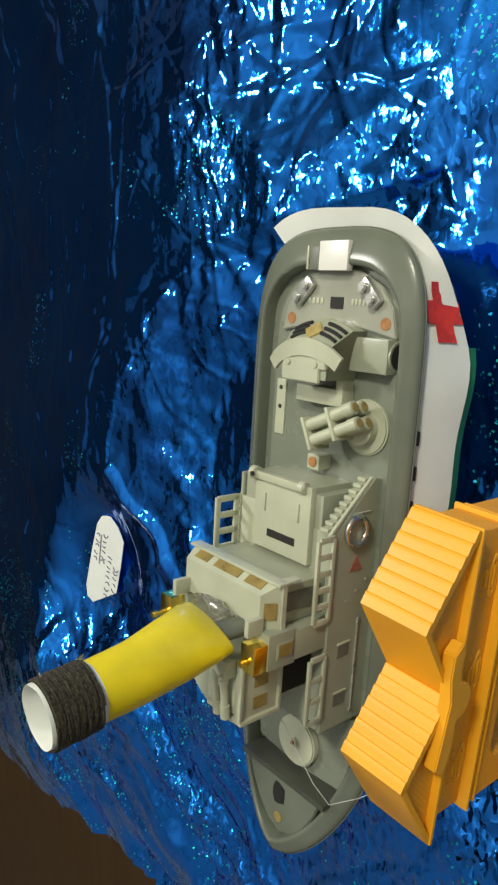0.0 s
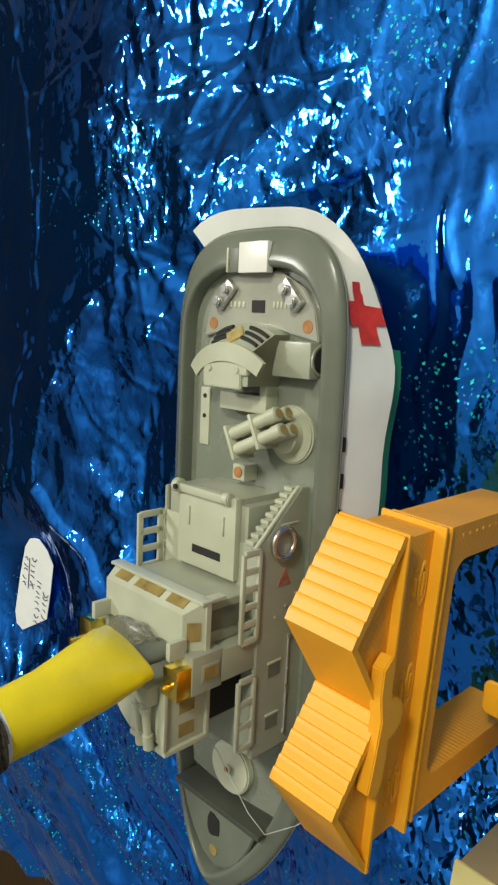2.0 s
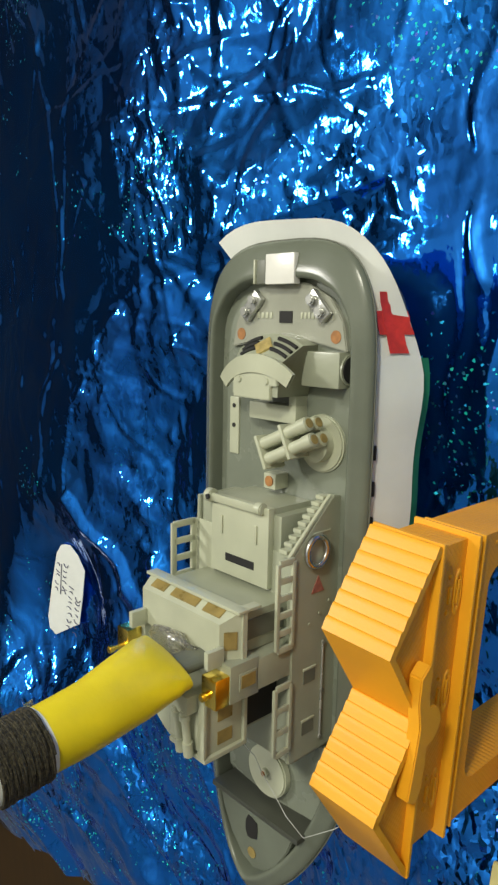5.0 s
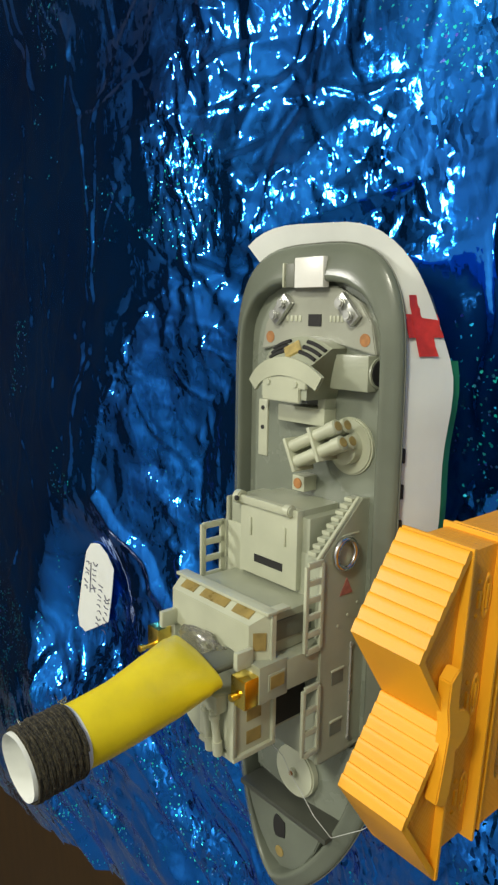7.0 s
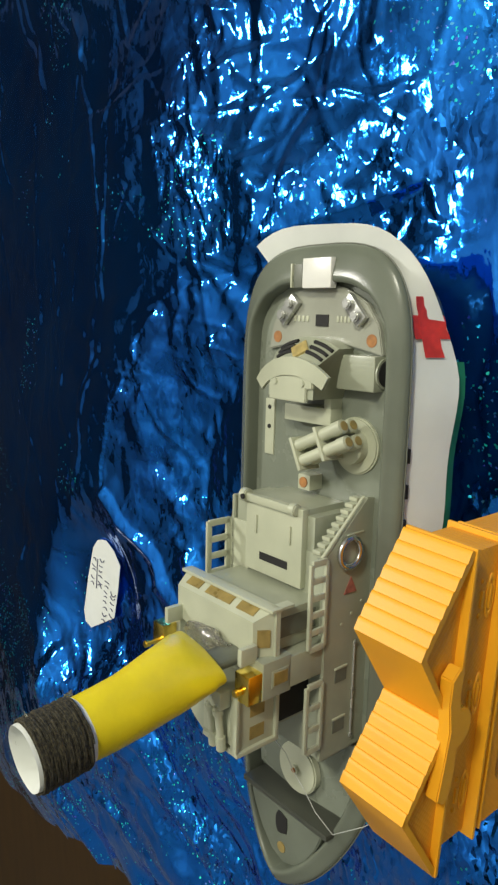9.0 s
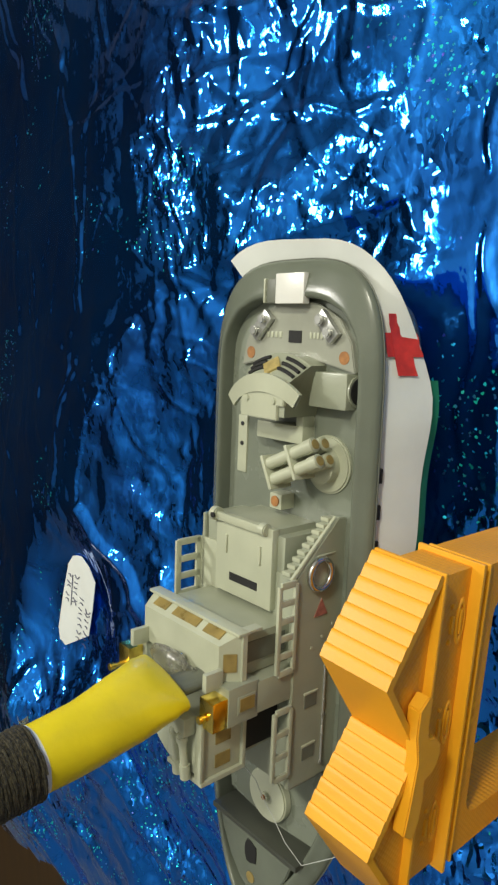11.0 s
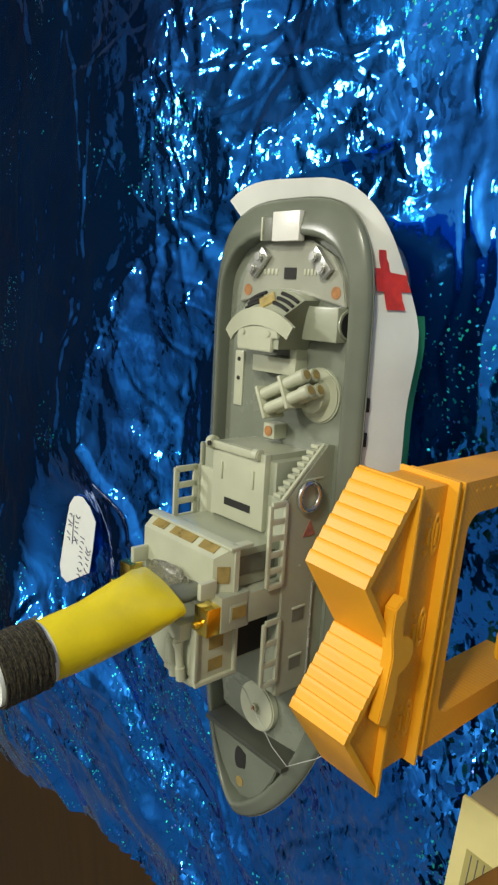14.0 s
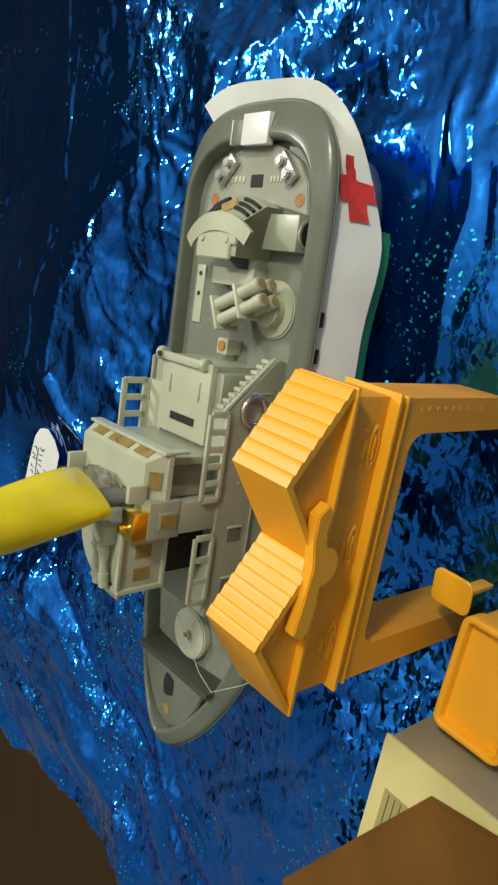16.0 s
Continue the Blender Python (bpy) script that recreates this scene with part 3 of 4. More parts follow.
part("hem", sheet_of(G_ROWS), GREEN, paper, "green painted lower hem")


def cross_on(s0, name="red_cross"):
    """A hand-painted cross that follows the strip."""
    def at(s, z, lift=0.0):
        rows0, rows_mid, rows1 = P_ROWS
        k = min(range(len(rows0) // 2), key=lambda i: abs(rows0[i].x - s))
        k2 = k + 1 if rows0[k].x < s else k - 1
        f = (s - rows0[k].x) / ((rows0[k2].x - rows0[k].x) or 1)
        lo, mid_, hi = [r[k].lerp(r[k2], f) for r in (rows0, rows_mid, rows1)]
        g = (z - 0.0012 + 0.20 * (s - s0) - 0.0400) / 0.026
        p = lo.lerp(mid_, 2 * g) if g < 0.5 else mid_.lerp(hi, 2 * g - 1)
        return Vector((p.x, p.y - 0.0013 - lift, p.z + 0.0013 + lift))
    bms = []
    for lift, (ds, z0, z1) in enumerate(((0.0062, 0.0475, 0.0660), (0.0160, 0.0520, 0.0618))):
        cols = [s0 + ds * (2 * i / 6 - 1) for i in range(7)]
        k = 0.0002 * lift
        bms.append(sheet_of([[at(s, z0 + 0.0003 * math.sin(700 * s), k) for s in cols], [at(s, (z0 + z1) / 2, k) for s in cols], [at(s, z1 + 0.0003 * math.cos(500 * s), k) for s in cols]], 0.0002))
    part(name, join(*bms), RED, paper, "red felt-pen cross")


cross_on(0.1645)
cross_on(0.035)

for s0 in (0.0955, 0.0757, 0.0560, 0.0360):
    part("scupper", box((s0, -0.0612, 0.0652), (0.0080, 0.0040, 0.0034), rot(-30, 0, 0), 0.0004), DARK, ship, "small dark scupper under the rim")

# stern: rim plate, hatch, bollards, hood
part("rim_plate", span((0.1845, -0.0118, 0.0725), (0.2015, 0.0108, 0.0778), 0.0008), PLATE_WHITE, ship, "flat plate on the stern rim, coloured white for lamp glare")
part("rim_clip", span((0.1850, 0.0195, 0.0725), (0.1990, 0.0210, 0.0776), 0.0005), LIGHT_GREY, ship, "pale moulded edge beside the rim plate")
part("rim_notch", span((0.1850, 0.0115, 0.0725), (0.1985, 0.0185, 0.0771), 0.0004), SHADED, ship, "notch in the stern rim, grey darkened for shade")
stern_deck = [(0.148, -0.0455), (0.164, -0.0420), (0.1765, -0.0330), (0.1850, -0.0165), (0.1872, 0.0), (0.1850, 0.0165), (0.1765, 0.0330), (0.164, 0.0420), (0.148, 0.0455), (0.153, 0.02), (0.1545, 0.0), (0.153, -0.02)]
part("stern_deck", prism([(x, y, 0.0595) for x, y in stern_deck], (0, 0, 0.0055), 0.0006), STERN_GREY, ship, "raised glossy grey stern deck")
part("deck_hatch", span((0.1630, -0.005, 0.0648), (0.1698, 0.005, 0.0656), 0), DARK, ship, "small square dark opening")
for i in range(4):
    part("moulded_mark", span((0.1655, 0.011 + i * 0.0035, 0.0648), (0.169, 0.013 + i * 0.0035, 0.0655), 0.0002), LIGHT_GREY, ship)
    part("moulded_mark", span((0.1655, -0.013 - i * 0.0028, 0.0648), (0.169, -0.0115 - i * 0.0028, 0.0655), 0.0002), LIGHT_GREY, ship)
for sgn in (1, -1):
    turn = rot(0, 0, 47 * sgn)
    c = Vector((0.1725, 0.0262 * sgn, 0.067))
    base = part("bollard", box(c, (0.0085, 0.0185, 0.004), turn, 0.001), SILVER, ship, "silver double mooring bollard")
    for k in (-1, 1):
        q = c + turn.to_3x3() @ Vector((0, 0.0046 * k, 0))
        part("post", join(rod(q, q + Vector((0, 0, 0.0040)), 0.0022, bev=0.0004), rod(q + Vector((0, 0, 0.0034)), q + Vector((0, 0, 0.0052)), 0.0031, bev=0.0008)), SILVER, base)
    part("stain", rod((0.1560, 0.0375 * sgn, 0.0648), (0.1560, 0.0375 * sgn, 0.0653), 0.0036, seg=20), RUST, ship, "rusty orange dab of paint")


def arc(r, z, half, cx=0.112, n=18, squash=1.0, near=30):
    return [Vector((cx + r * squash * math.cos(a), r * math.sin(a), z)) for a in (radians(-near + (half + near) * i / n) for i in range(n + 1))]


def cut(z, w):
    return [Vector((0.1225, w * math.sin(radians(-30 + 70 * i / 18)) / math.sin(radians(40)), z)) for i in range(19)]


hood = part("hood", loft([cut(0.0605, 0.0250), arc(0.0455, 0.0605, 40), arc(0.0450, 0.0800, 40), arc(0.0325, 0.0925, 40), cut(0.0925, 0.0205), cut(0.0605, 0.0215)], False, filled=True), GREY, ship, "grey turret hood with a louvred slope")
lip_out = [Vector((0.112 + 0.0338 * math.cos(a), 0.0390 * math.sin(a), 0.0930 - 0.0030 * (abs(a) / radians(56)) ** 2)) for a in (radians(-45 + 101 * i / 20) for i in range(21))]
lip_in = [Vector((0.112 + 0.0235 * math.cos(a), 0.0325 * math.sin(a), 0.0930 - 0.0030 * (abs(a) / radians(56)) ** 2)) for a in (radians(-45 + 101 * i / 20) for i in range(21))]
up2 = Vector((0, 0, 0.0022))
part("hood_lip", loft([lip_in, lip_out, [p + up2 for p in lip_out], [p + up2 for p in lip_in], lip_in], False), LIGHT_GREY, ship, "thin pale crescent lip")
part("hood_roof", prism([(0.1205, -0.0115, 0.0915), (0.1205, 0.0185, 0.0915), (0.1425, 0.0185, 0.0915), (0.1450, 0.0100, 0.0915), (0.1460, 0.0, 0.0915), (0.1445, -0.0100, 0.0915), (0.1425, -0.0165, 0.0915), (0.1285, -0.0165, 0.0915), (0.1285, -0.0115, 0.0915)], (0, 0, 0.0026), 0.0005), LIGHT_GREY, ship, "pale stepped roof plate")
for t0 in (0.0135, -0.0085):
    part("rivet", rod((0.131, t0, 0.0936), (0.131, t0, 0.0949), 0.0021, seg=16, bev=0.0004), LIGHT_GREY, ship)
for k in range(3):
    for sgn in (1, -1):
        z = 0.0828 + 0.0028 * k
        r = 0.0425 - 0.0028 * k
        pts = [Vector((0.112 + r * math.cos(b_), r * math.sin(b_), z)) for b_ in (radians(sgn * (9 + 20 * i / 6)) for i in range(7))]
        part("louvre", tube_along([p + Vector((0.0004, 0, 0.0002)) for p in pts], 0.0012, 6), DARK, ship, "dark louvre slot")
part("emblem", box((0.1498, 0.0005, 0.0876), (0.0100, 0.0100, 0.0018), rot(0, 45, 0) @ rot(0, 0, 45), 0.0004), PALE_GOLD, ship, "small gold diamond emblem")
part("winch_box", join(span((0.1285, -0.045, 0.060), (0.148, -0.018, 0.076), 0.001), rod((0.1385, -0.0452, 0.067), (0.1385, -0.0462, 0.067), 0.0085, seg=28)), GREY, ship, "low grey box with a round dark end")
part("winch_mouth", rod((0.1385, -0.0461, 0.067), (0.1385, -0.0468, 0.067), 0.0072, seg=28), DARK, ship)
part("step_box", join(span((0.1065, -0.0165, 0.0600), (0.1165, 0.0215, 0.0725)), span((0.1150, -0.0160, 0.0600), (0.124, -0.0105, 0.0720))), LIGHT_GREY, ship, "pale low step on deck")
plate = part("side_plate", span((0.0800, 0.0400, 0.0602), (0.1165, 0.0485, 0.0640), 0.0008), LIGHT_GREY, ship, "narrow pale plate with two holes")
for s0 in (0.111, 0.0985):
    part("hole", rod((s0, 0.0442, 0.0639), (s0, 0.0442, 0.0645), 0.0014), DARK, plate)
part("side_knob", join(rod((0.083, 0.0640, 0.058), (0.083, 0.0700, 0.058), 0.0058, bev=0.001)), BLACK, ship, "black knob on the far hull side")

# four-tube launcher on a round base
mount = part("launcher", join(rod((0.0965, -0.0290, 0.0602), (0.0965, -0.0290, 0.0650), 0.0165, seg=40, bev=0.001), rod((0.0965, -0.0290, 0.0640), (0.0965, -0.0290, 0.0710), 0.010, seg=28)), LIGHT_GREY, ship, "four-tube launcher on a round base")
axis = Vector((0.0235, -0.0485, -0.004)).normalized()
side = axis.cross(Vector((0, 0, 1))).normalized()
upw = side.cross(axis).normalized()
mid = Vector((0.0985, -0.0215, 0.0790))
for i in (-1, 1):
    for j in (-1, 1):
        o = mid + side * (0.0046 * i) + upw * (0.0042 * j)
        t_ = part("tube", join(rod(o - axis * 0.0195, o + axis * 0.015, 0.0036, seg=20, bev=0.0005), rod(o + axis * 0.010, o + axis * 0.0172, 0.0041, seg=20, bev=0.0005)), LIGHT_GREY, mount)
        part("muzzle", rod(o + axis * 0.0172, o + axis * 0.0177, 0.0027, seg=16), PANE, t_)
for d in (-0.0190, 0.000):
    part("clamp", box(mid + axis * d, (0.0022, 0.0200, 0.0175), Matrix((side, axis, upw)).transposed().to_4x4() @ rot(0, 0, 90), 0.0006), LIGHT_GREY, mount)
capb = part("cap_box", span((0.0660, -0.0035, 0.0600), (0.0755, 0.0065, 0.0740), 0.001), LIGHT_GREY, ship, "small pale post with an orange dot")
part("dot", rod((0.0708, 0.0015, 0.0739), (0.0708, 0.0015, 0.0746), 0.0032, seg=20), RUST, capb)

# the fittings above stand on the raised deck
ON_DECK = ("stern_deck", "deck_hatch", "moulded_mark", "bollard", "post", "stain", "step_box", "side_plate", "hole", "launcher", "tube", "muzzle", "clamp", "cap_box", "dot")
for ob in ship.children_recursive:
    if ob.name.split(".")[0] in ON_DECK:
        ob.data.transform(Matrix.Translation((0, 0, 0.0055)))

# superstructure: lower house with both side walls
part("lower_house", span((-0.0840, -0.0402, 0.0600), (0.0385, 0.0402, 0.0990), 0.0008), GREY, ship, "grey lower deckhouse")
part("house_end", span((0.0380, -0.0275, 0.0600), (0.0585, 0.0396, 0.0985), 0.0008), GREY, ship)
for sgn in (-1, 1):
    y0 = 0.0405 * sgn
    wall = [(-0.0800, 0.060), (0.0680, 0.060), (0.0700, 0.0740), (0.0420, 0.1045), (-0.0800, 0.1045)] if sgn < 0 else [(-0.0800, 0.060), (0.0580, 0.060), (0.0580, 0.1000), (-0.0800, 0.1000)]
    w = part("side_wall", prism([(x, y0, z) for x, z in wall], (0, 0.0030 * sgn, 0), 0.0005), GREY, ship, "grey side wall with a sloped stair end")
    yo = 0.0436 * sgn
    for s0 in (-0.031, -0.0620):
        part("window", span((s0 - 0.004, yo - 0.0003, 0.085), (s0 + 0.004, yo + 0.0003, 0.0945), 0), SHADED, w)
        part("window_lip", span((s0 + 0.0040, yo - 0.0008, 0.0845), (s0 + 0.0052, yo + 0.0008, 0.095), 0.0002), LIGHT_GREY, w)
    bar = part("hand_rail", rod((-0.0140, yo + 0.0006 * sgn, 0.0795), (-0.0720, yo + 0.0006 * sgn, 0.0795), 0.0007, seg=8), SILVER, w, "thin bright handrail")
    for s0 in (-0.014, -0.043, -0.072):
        part("bead", rod((s0, yo - 0.0005, 0.0795), (s0, yo + 0.0014 * sgn, 0.0795), 0.0014, seg=12), SILVER, bar)
    part("strip", span((0.0505, yo - 0.0004, 0.0760), (0.0515, yo + 0.0006, 0.0900), 0.0002), LIGHT_GREY, w)
    for s0, z0 in ((0.0045, 0.0835), (0.0, 0.0915), (0.0100, 0.0755)):
        part("rivet", rod((s0, yo - 0.0003, z0), (s0, yo + 0.0008 * sgn, z0), 0.0009, seg=10), LIGHT_GREY, w)
    # guard rails on top of the wall
    for a0, a1, n in (((-0.0080, 0.0400, 6), (-0.0690, -0.0300, 4)) if sgn < 0 else ((-0.0690, -0.0300, 4),)):
        g = part("guard_rail", join(span((a0, yo - 0.0016, 0.1160), (a1, yo + 0.0004, 0.1185), 0.0004), span((a0, yo - 0.0016, 0.1045), (a1, yo + 0.0004, 0.1070), 0.0004)), LIGHT_GREY, ship, "pale guard rail")
        for i in range(n):
            s0 = a0 + (a1 - a0) * i / (n - 1)
            part("post", span((s0 - 0.0018, yo - 0.0014, 0.1055), (s0 + 0.0018, yo + 0.0002, 0.1165), 0.0004), LIGHT_GREY, g)
    # stair flight with toothed steps, on the near side alone
    if sgn < 0:
        st = part("stair_flight", prism([(0.0690, -0.0400, 0.0700), (0.0690, -0.0400, 0.0742), (0.0400, -0.0400, 0.1060), (0.0385, -0.0400, 0.1010), (0.0600, -0.0400, 0.0700)], (0, 0.0068, 0), 0.0003), GREY, ship, "sloped toothed stair")
        for i in range(9):
            s0, z0 = 0.0680 - 0.0032 * i, 0.0762 + 0.0035 * i
            part("step", box((s0, -0.0362, z0), (0.0022, 0.0058, 0.0034), None, 0.0003), LIGHT_GREY, st)
        part("stair_rail", prism([(0.0712, -0.0436, 0.0760), (0.0700, -0.0436, 0.0780), (0.0415, -0.0436, 0.1085), (0.0405, -0.0436, 0.1065)], (0, 0.0022, 0), 0.0003), LIGHT_GREY, ship, "pale sloped stair rail")
    buoy = part("lifebuoy", ring_mesh((0.0415, yo + 0.0018 * sgn, 0.0885), (0, 1, 0), 0.0082, 0.0019), CHROME, ship, "chrome lifebuoy ring on the side wall")
    part("clip", box((0.0415, yo + 0.0010 * sgn, 0.0885 - 0.0078), (0.003, 0.002, 0.003), None, 0.0004), CHROME, buoy)
    part("clip", box((0.0415, yo + 0.0010 * sgn, 0.0885 + 0.0078), (0.003, 0.002, 0.003), None, 0.0004), CHROME, buoy)
    part("triangle_mark", prism([(0.0170, yo, 0.0905), (0.0170, yo, 0.0800), (0.0265, yo, 0.0850)], (0, 0.0004 * sgn, 0)), RED_FADED, ship, "faded red triangle mark")

# aft house with slot, hinge and small bars
aft = part("aft_house", span((0.0160, -0.0220, 0.0980), (0.0625, 0.0260, 0.1030), 0.0008), LIGHT_GREY, ship, "pale raised hatch roof")
part("aft_wall", span((0.0165, -0.0215, 0.0600), (0.0620, 0.0255, 0.0990), 0.0006), GREY, ship)
part("slot", span((0.0245, -0.0110, 0.1028), (0.0292, 0.0130, 0.1033), 0), DARK, aft, "dark slot")
for t0 in (0.0165, -0.0125):
    part("bar", span((0.040, t0 - 0.0009, 0.1028), (0.051, t0 + 0.0009, 0.1040), 0.0003), LIGHT_GREY, aft)
part("hinge", join(rod((0.0615, 0.0290, 0.1035), (0.0615, 0.0235, 0.1035), 0.0042, bev=0.0007), rod((0.0615, -0.0130, 0.1035), (0.0615, -0.0185, 0.1035), 0.0036, bev=0.0007), span((0.0585, -0.0150, 0.1025), (0.0635, 0.0250, 0.1055), 0.0010)), LIGHT_GREY, ship, "pale hinge barrel")
part("hinge_hole", rod((0.0615, 0.0245, 0.1070), (0.0615, 0.0245, 0.1081), 0.0016), DARK, ship)
far = part("far_screen", join(span((0.0075, 0.0440, 0.0985), (0.0425, 0.0460, 0.1035), 0.0004), span((0.0075, 0.0440, 0.1150), (0.0425, 0.0460, 0.1188), 0.0006)), LIGHT_GREY, ship, "pale screen with square openings on the far side")
for i in range(4):
    s0 = 0.0090 + i * 0.0107
    part("bar", span((s0 - 0.0020, 0.0440, 0.1005), (s0 + 0.0020, 0.0460, 0.1170), 0.0004), LIGHT_GREY, far)
part("far_panel", span((0.0060, 0.0262, 0.0985), (0.0430, 0.0440, 0.1000), 0.0004), LIGHT_GREY, ship)

# bridge: sloped walls between a broad lip and a smaller roof
LIP = [(-0.0085, -0.0400), (0.0188, -0.0400), (0.0188, 0.0390), (-0.0085, 0.0390)]
ROOF = [(-0.0080, -0.0325), (0.0120, -0.0325), (0.0120, 0.0345), (-0.0080, 0.0345)]
bridge = part("bridge", loft([[Vector((x, y, z)) for x, y in p] for p, z in ((LIP, 0.1345), (LIP, 0.1375), ([(x * 0.97, y * 0.965) for x, y in LIP], 0.1375), (ROOF, 0.1470))], True, True, True), LIGHT_GREY, ship, "pale wheelhouse with sloped window walls")
part("bridge_base", span((-0.0080, -0.0340, 0.0985), (0.0140, 0.0340, 0.1350), 0.0006), GREY, ship)


def slope_at(y, f):
    """A point on the stern-facing window slope and its tilt."""
    x = 0.0181 + (0.0120 - 0.0181) * f
    z = 0.1375 + 0.0095 * f
    return Vector((x, y, z))


for t0, w in ((0.0240, 0.0120), (0.0010, 0.0220), (-0.0225, 0.0140)):
    part("pane", box(slope_at(t0, 0.46) + Vector((0.0002, 0, 0.0001)), (0.0062, w, 0.0008), rot(0, 57.3, 0), 0), PANE, bridge, "olive tinted pane")
part("pane", box((0.0030, -0.0359, 0.1424), (0.0095, 0.0008, 0.0070), rot(-33, 0, 0), 0), PANE, bridge, "amber pane")
part("rear_flange", box((0.0184, -0.0005, 0.1372), (0.0018, 0.0800, 0.0075), None, 0.0005), LIGHT_GREY, bridge)
part("side_flange", box((0.0184, -0.0370, 0.1310), (0.0018, 0.0060, 0.0130), None, 0.0005), LIGHT_GREY, bridge)
part("doorway", span((-0.0010, -0.0348, 0.1030), (0.0100, -0.0342, 0.1320), 0), SHADED, ship, "doorway recess under the wheelhouse, grey darkened for shade")

# side towers with gold caps
for sgn in (-1, 1):
    y0, y1 = (0.0270 if sgn < 0 else 0.0310) * sgn, (0.0425 if sgn < 0 else 0.0460) * sgn
    tw = part("side_tower", join(span((-0.0260, y0, 0.0990), (-0.0085, y1, 0.1300), 0.0006), span((-0.0275, y0, 0.1280), (-0.0070, y1, 0.1480), 0.0006)), GREY, ship, "grey wing tower")
    part("window", span((-0.0222, y1 - 0.0004, 0.1300), (-0.0128, y1 + 0.0005, 0.1420), 0.0002), GREY, tw)
    part("pane", span((-0.0208, y1 - 0.0002, 0.1312), (-0.0140, y1 + 0.0008 * sgn, 0.1408), 0), PANE, tw, "amber pane")
    g = part("gold_cap", span((-0.0275, y1 - 0.0115 * sgn, 0.1475), (-0.0115, y1 - 0.0004 * sgn, 0.1575), 0.0009), GOLD, ship, "gold-plated cap box")
    zt = 0.1660 if sgn > 0 else 0.1600
    part("peg", join(rod((-0.0215, y1 - 0.0070 * sgn, 0.1570), (-0.0215, y1 - 0.0070 * sgn, zt), 0.0014, seg=12), rod((-0.0215, y1 - 0.0070 * sgn, zt - 0.0020), (-0.0215, y1 - 0.0070 * sgn, zt + 0.0015), 0.0022, seg=12, bev=0.0005)), GOLD, g)

for t0 in (-0.0345, 0.0315):
    part("corner_post", span((-0.0085, t0 - 0.0016, 0.1465), (0.0010, t0 + 0.0016, 0.1575), 0.0006), LIGHT_GREY, ship, "short pale corner post")
part("bridge_front", span((-0.0215, -0.0312, 0.0990), (-0.0050, 0.0312, 0.1440), 0.0006), GREY, ship)
part("funnel_stub", prism([(-0.0105 + 0.0048 * math.cos(a), -0.0175 + 0.0085 * math.sin(a), 0.1430) for a in (2 * math.pi * i / 24 for i in range(24))], (0, 0, 0.0250), 0.0004), SHADED, ship, "oval grey stub under the paper funnel")
# forward house
part("forward_base", span((-0.0560, -0.0290, 0.0985), (-0.0200, 0.0340, 0.1370), 0.0006), GREY, ship)
part("platform", prism([(-0.0480 - 0.0320 * math.sin(math.pi * i / 20), 0.0430 * math.cos(math.pi * i / 20), 0.1360) for i in range(12)] + [(-0.018, -0.007, 0.1360), (-0.018, 0.043, 0.1360)], (0, 0, 0.0030), 0.0004), GREY, ship, "rounded grey gun platform")
fwd = part("forward_house", span((-0.0560, -0.0310, 0.1355), (-0.0240, -0.0045, 0.1570), 0.0006), LIGHT_GREY, ship, "pale forward house with lipped edges")
part("lower_lip", span((-0.0590, -0.0345, 0.1280), (-0.0235, -0.0315, 0.1305), 0.0006), LIGHT_GREY, fwd)
part("front_lip", span((-0.0605, -0.0345, 0.1280), (-0.0578, -0.0045, 0.1575), 0.0005), LIGHT_GREY, fwd)
part("near_panel", span((-0.0580, -0.0325, 0.1290), (-0.0240, -0.0311, 0.1570), 0.0004), LIGHT_GREY, fwd)
part("upper_lip", span((-0.0580, -0.0343, 0.1560), (-0.0240, -0.0295, 0.1582), 0.0005), LIGHT_GREY, fwd)
for s0 in (-0.0375, -0.0505):
    part("pane", span((s0 - 0.0036, -0.0329, 0.1375), (s0 + 0.0036, -0.0323, 0.1475), 0), PANE, fwd, "amber pane")
# a flat black panel paints the shade under the forward house
part("dark_gap", span((-0.0540, -0.0296, 0.1010), (-0.0250, -0.0291, 0.1270), 0), DARK, ship, "dark opening under the forward house")
gun = part("twin_gun", box((-0.0280, -0.0220, 0.1610), (0.010, 0.014, 0.008), None, 0.001), LIGHT_GREY, ship, "pale twin gun mount")
for t0 in (-0.0190, -0.0255):
    part("barrel", join(rod((-0.0310, t0, 0.1640), (-0.0560, t0, 0.1610), 0.0021, seg=14, bev=0.0005), rod((-0.0490, t0, 0.1618), (-0.0580, t0, 0.1607), 0.0028, seg=14, bev=0.0006), rod((-0.0330, t0, 0.1638), (-0.0370, t0, 0.1633), 0.0029, seg=14, bev=0.0006)), LIGHT_GREY, gun)

# foredeck and bow
part("foredeck", prism([(-0.0840, -0.046, 0.0600), (-0.1360, -0.040, 0.0600), (-0.1360, 0.040, 0.0600), (-0.0840, 0.046, 0.0600)], (0, 0, 0.0120), 0.0006), DECK_GREY, ship)
cap = part("capstan", join(rod((-0.1190, 0.0, 0.0715), (-0.1190, 0.0, 0.0775), 0.0168, seg=44, bev=0.001), rod((-0.1190, 0.0, 0.0770), (-0.1190, 0.0, 0.0800), 0.0030, seg=16)), LIGHT_GREY, ship, "pale round capstan disc")
part("hub", rod((-0.1190, 0.0, 0.0790), (-0.1190, 0.0, 0.0806), 0.0016, seg=10), RUST, cap)
bow_pts = [(-0.1430, -0.0345), (-0.158, -0.0290), (-0.172, -0.0210), (-0.1830, -0.0110), (-0.1870, 0.0), (-0.1830, 0.0110), (-0.172, 0.0210), (-0.158, 0.0290), (-0.1430, 0.0345)]
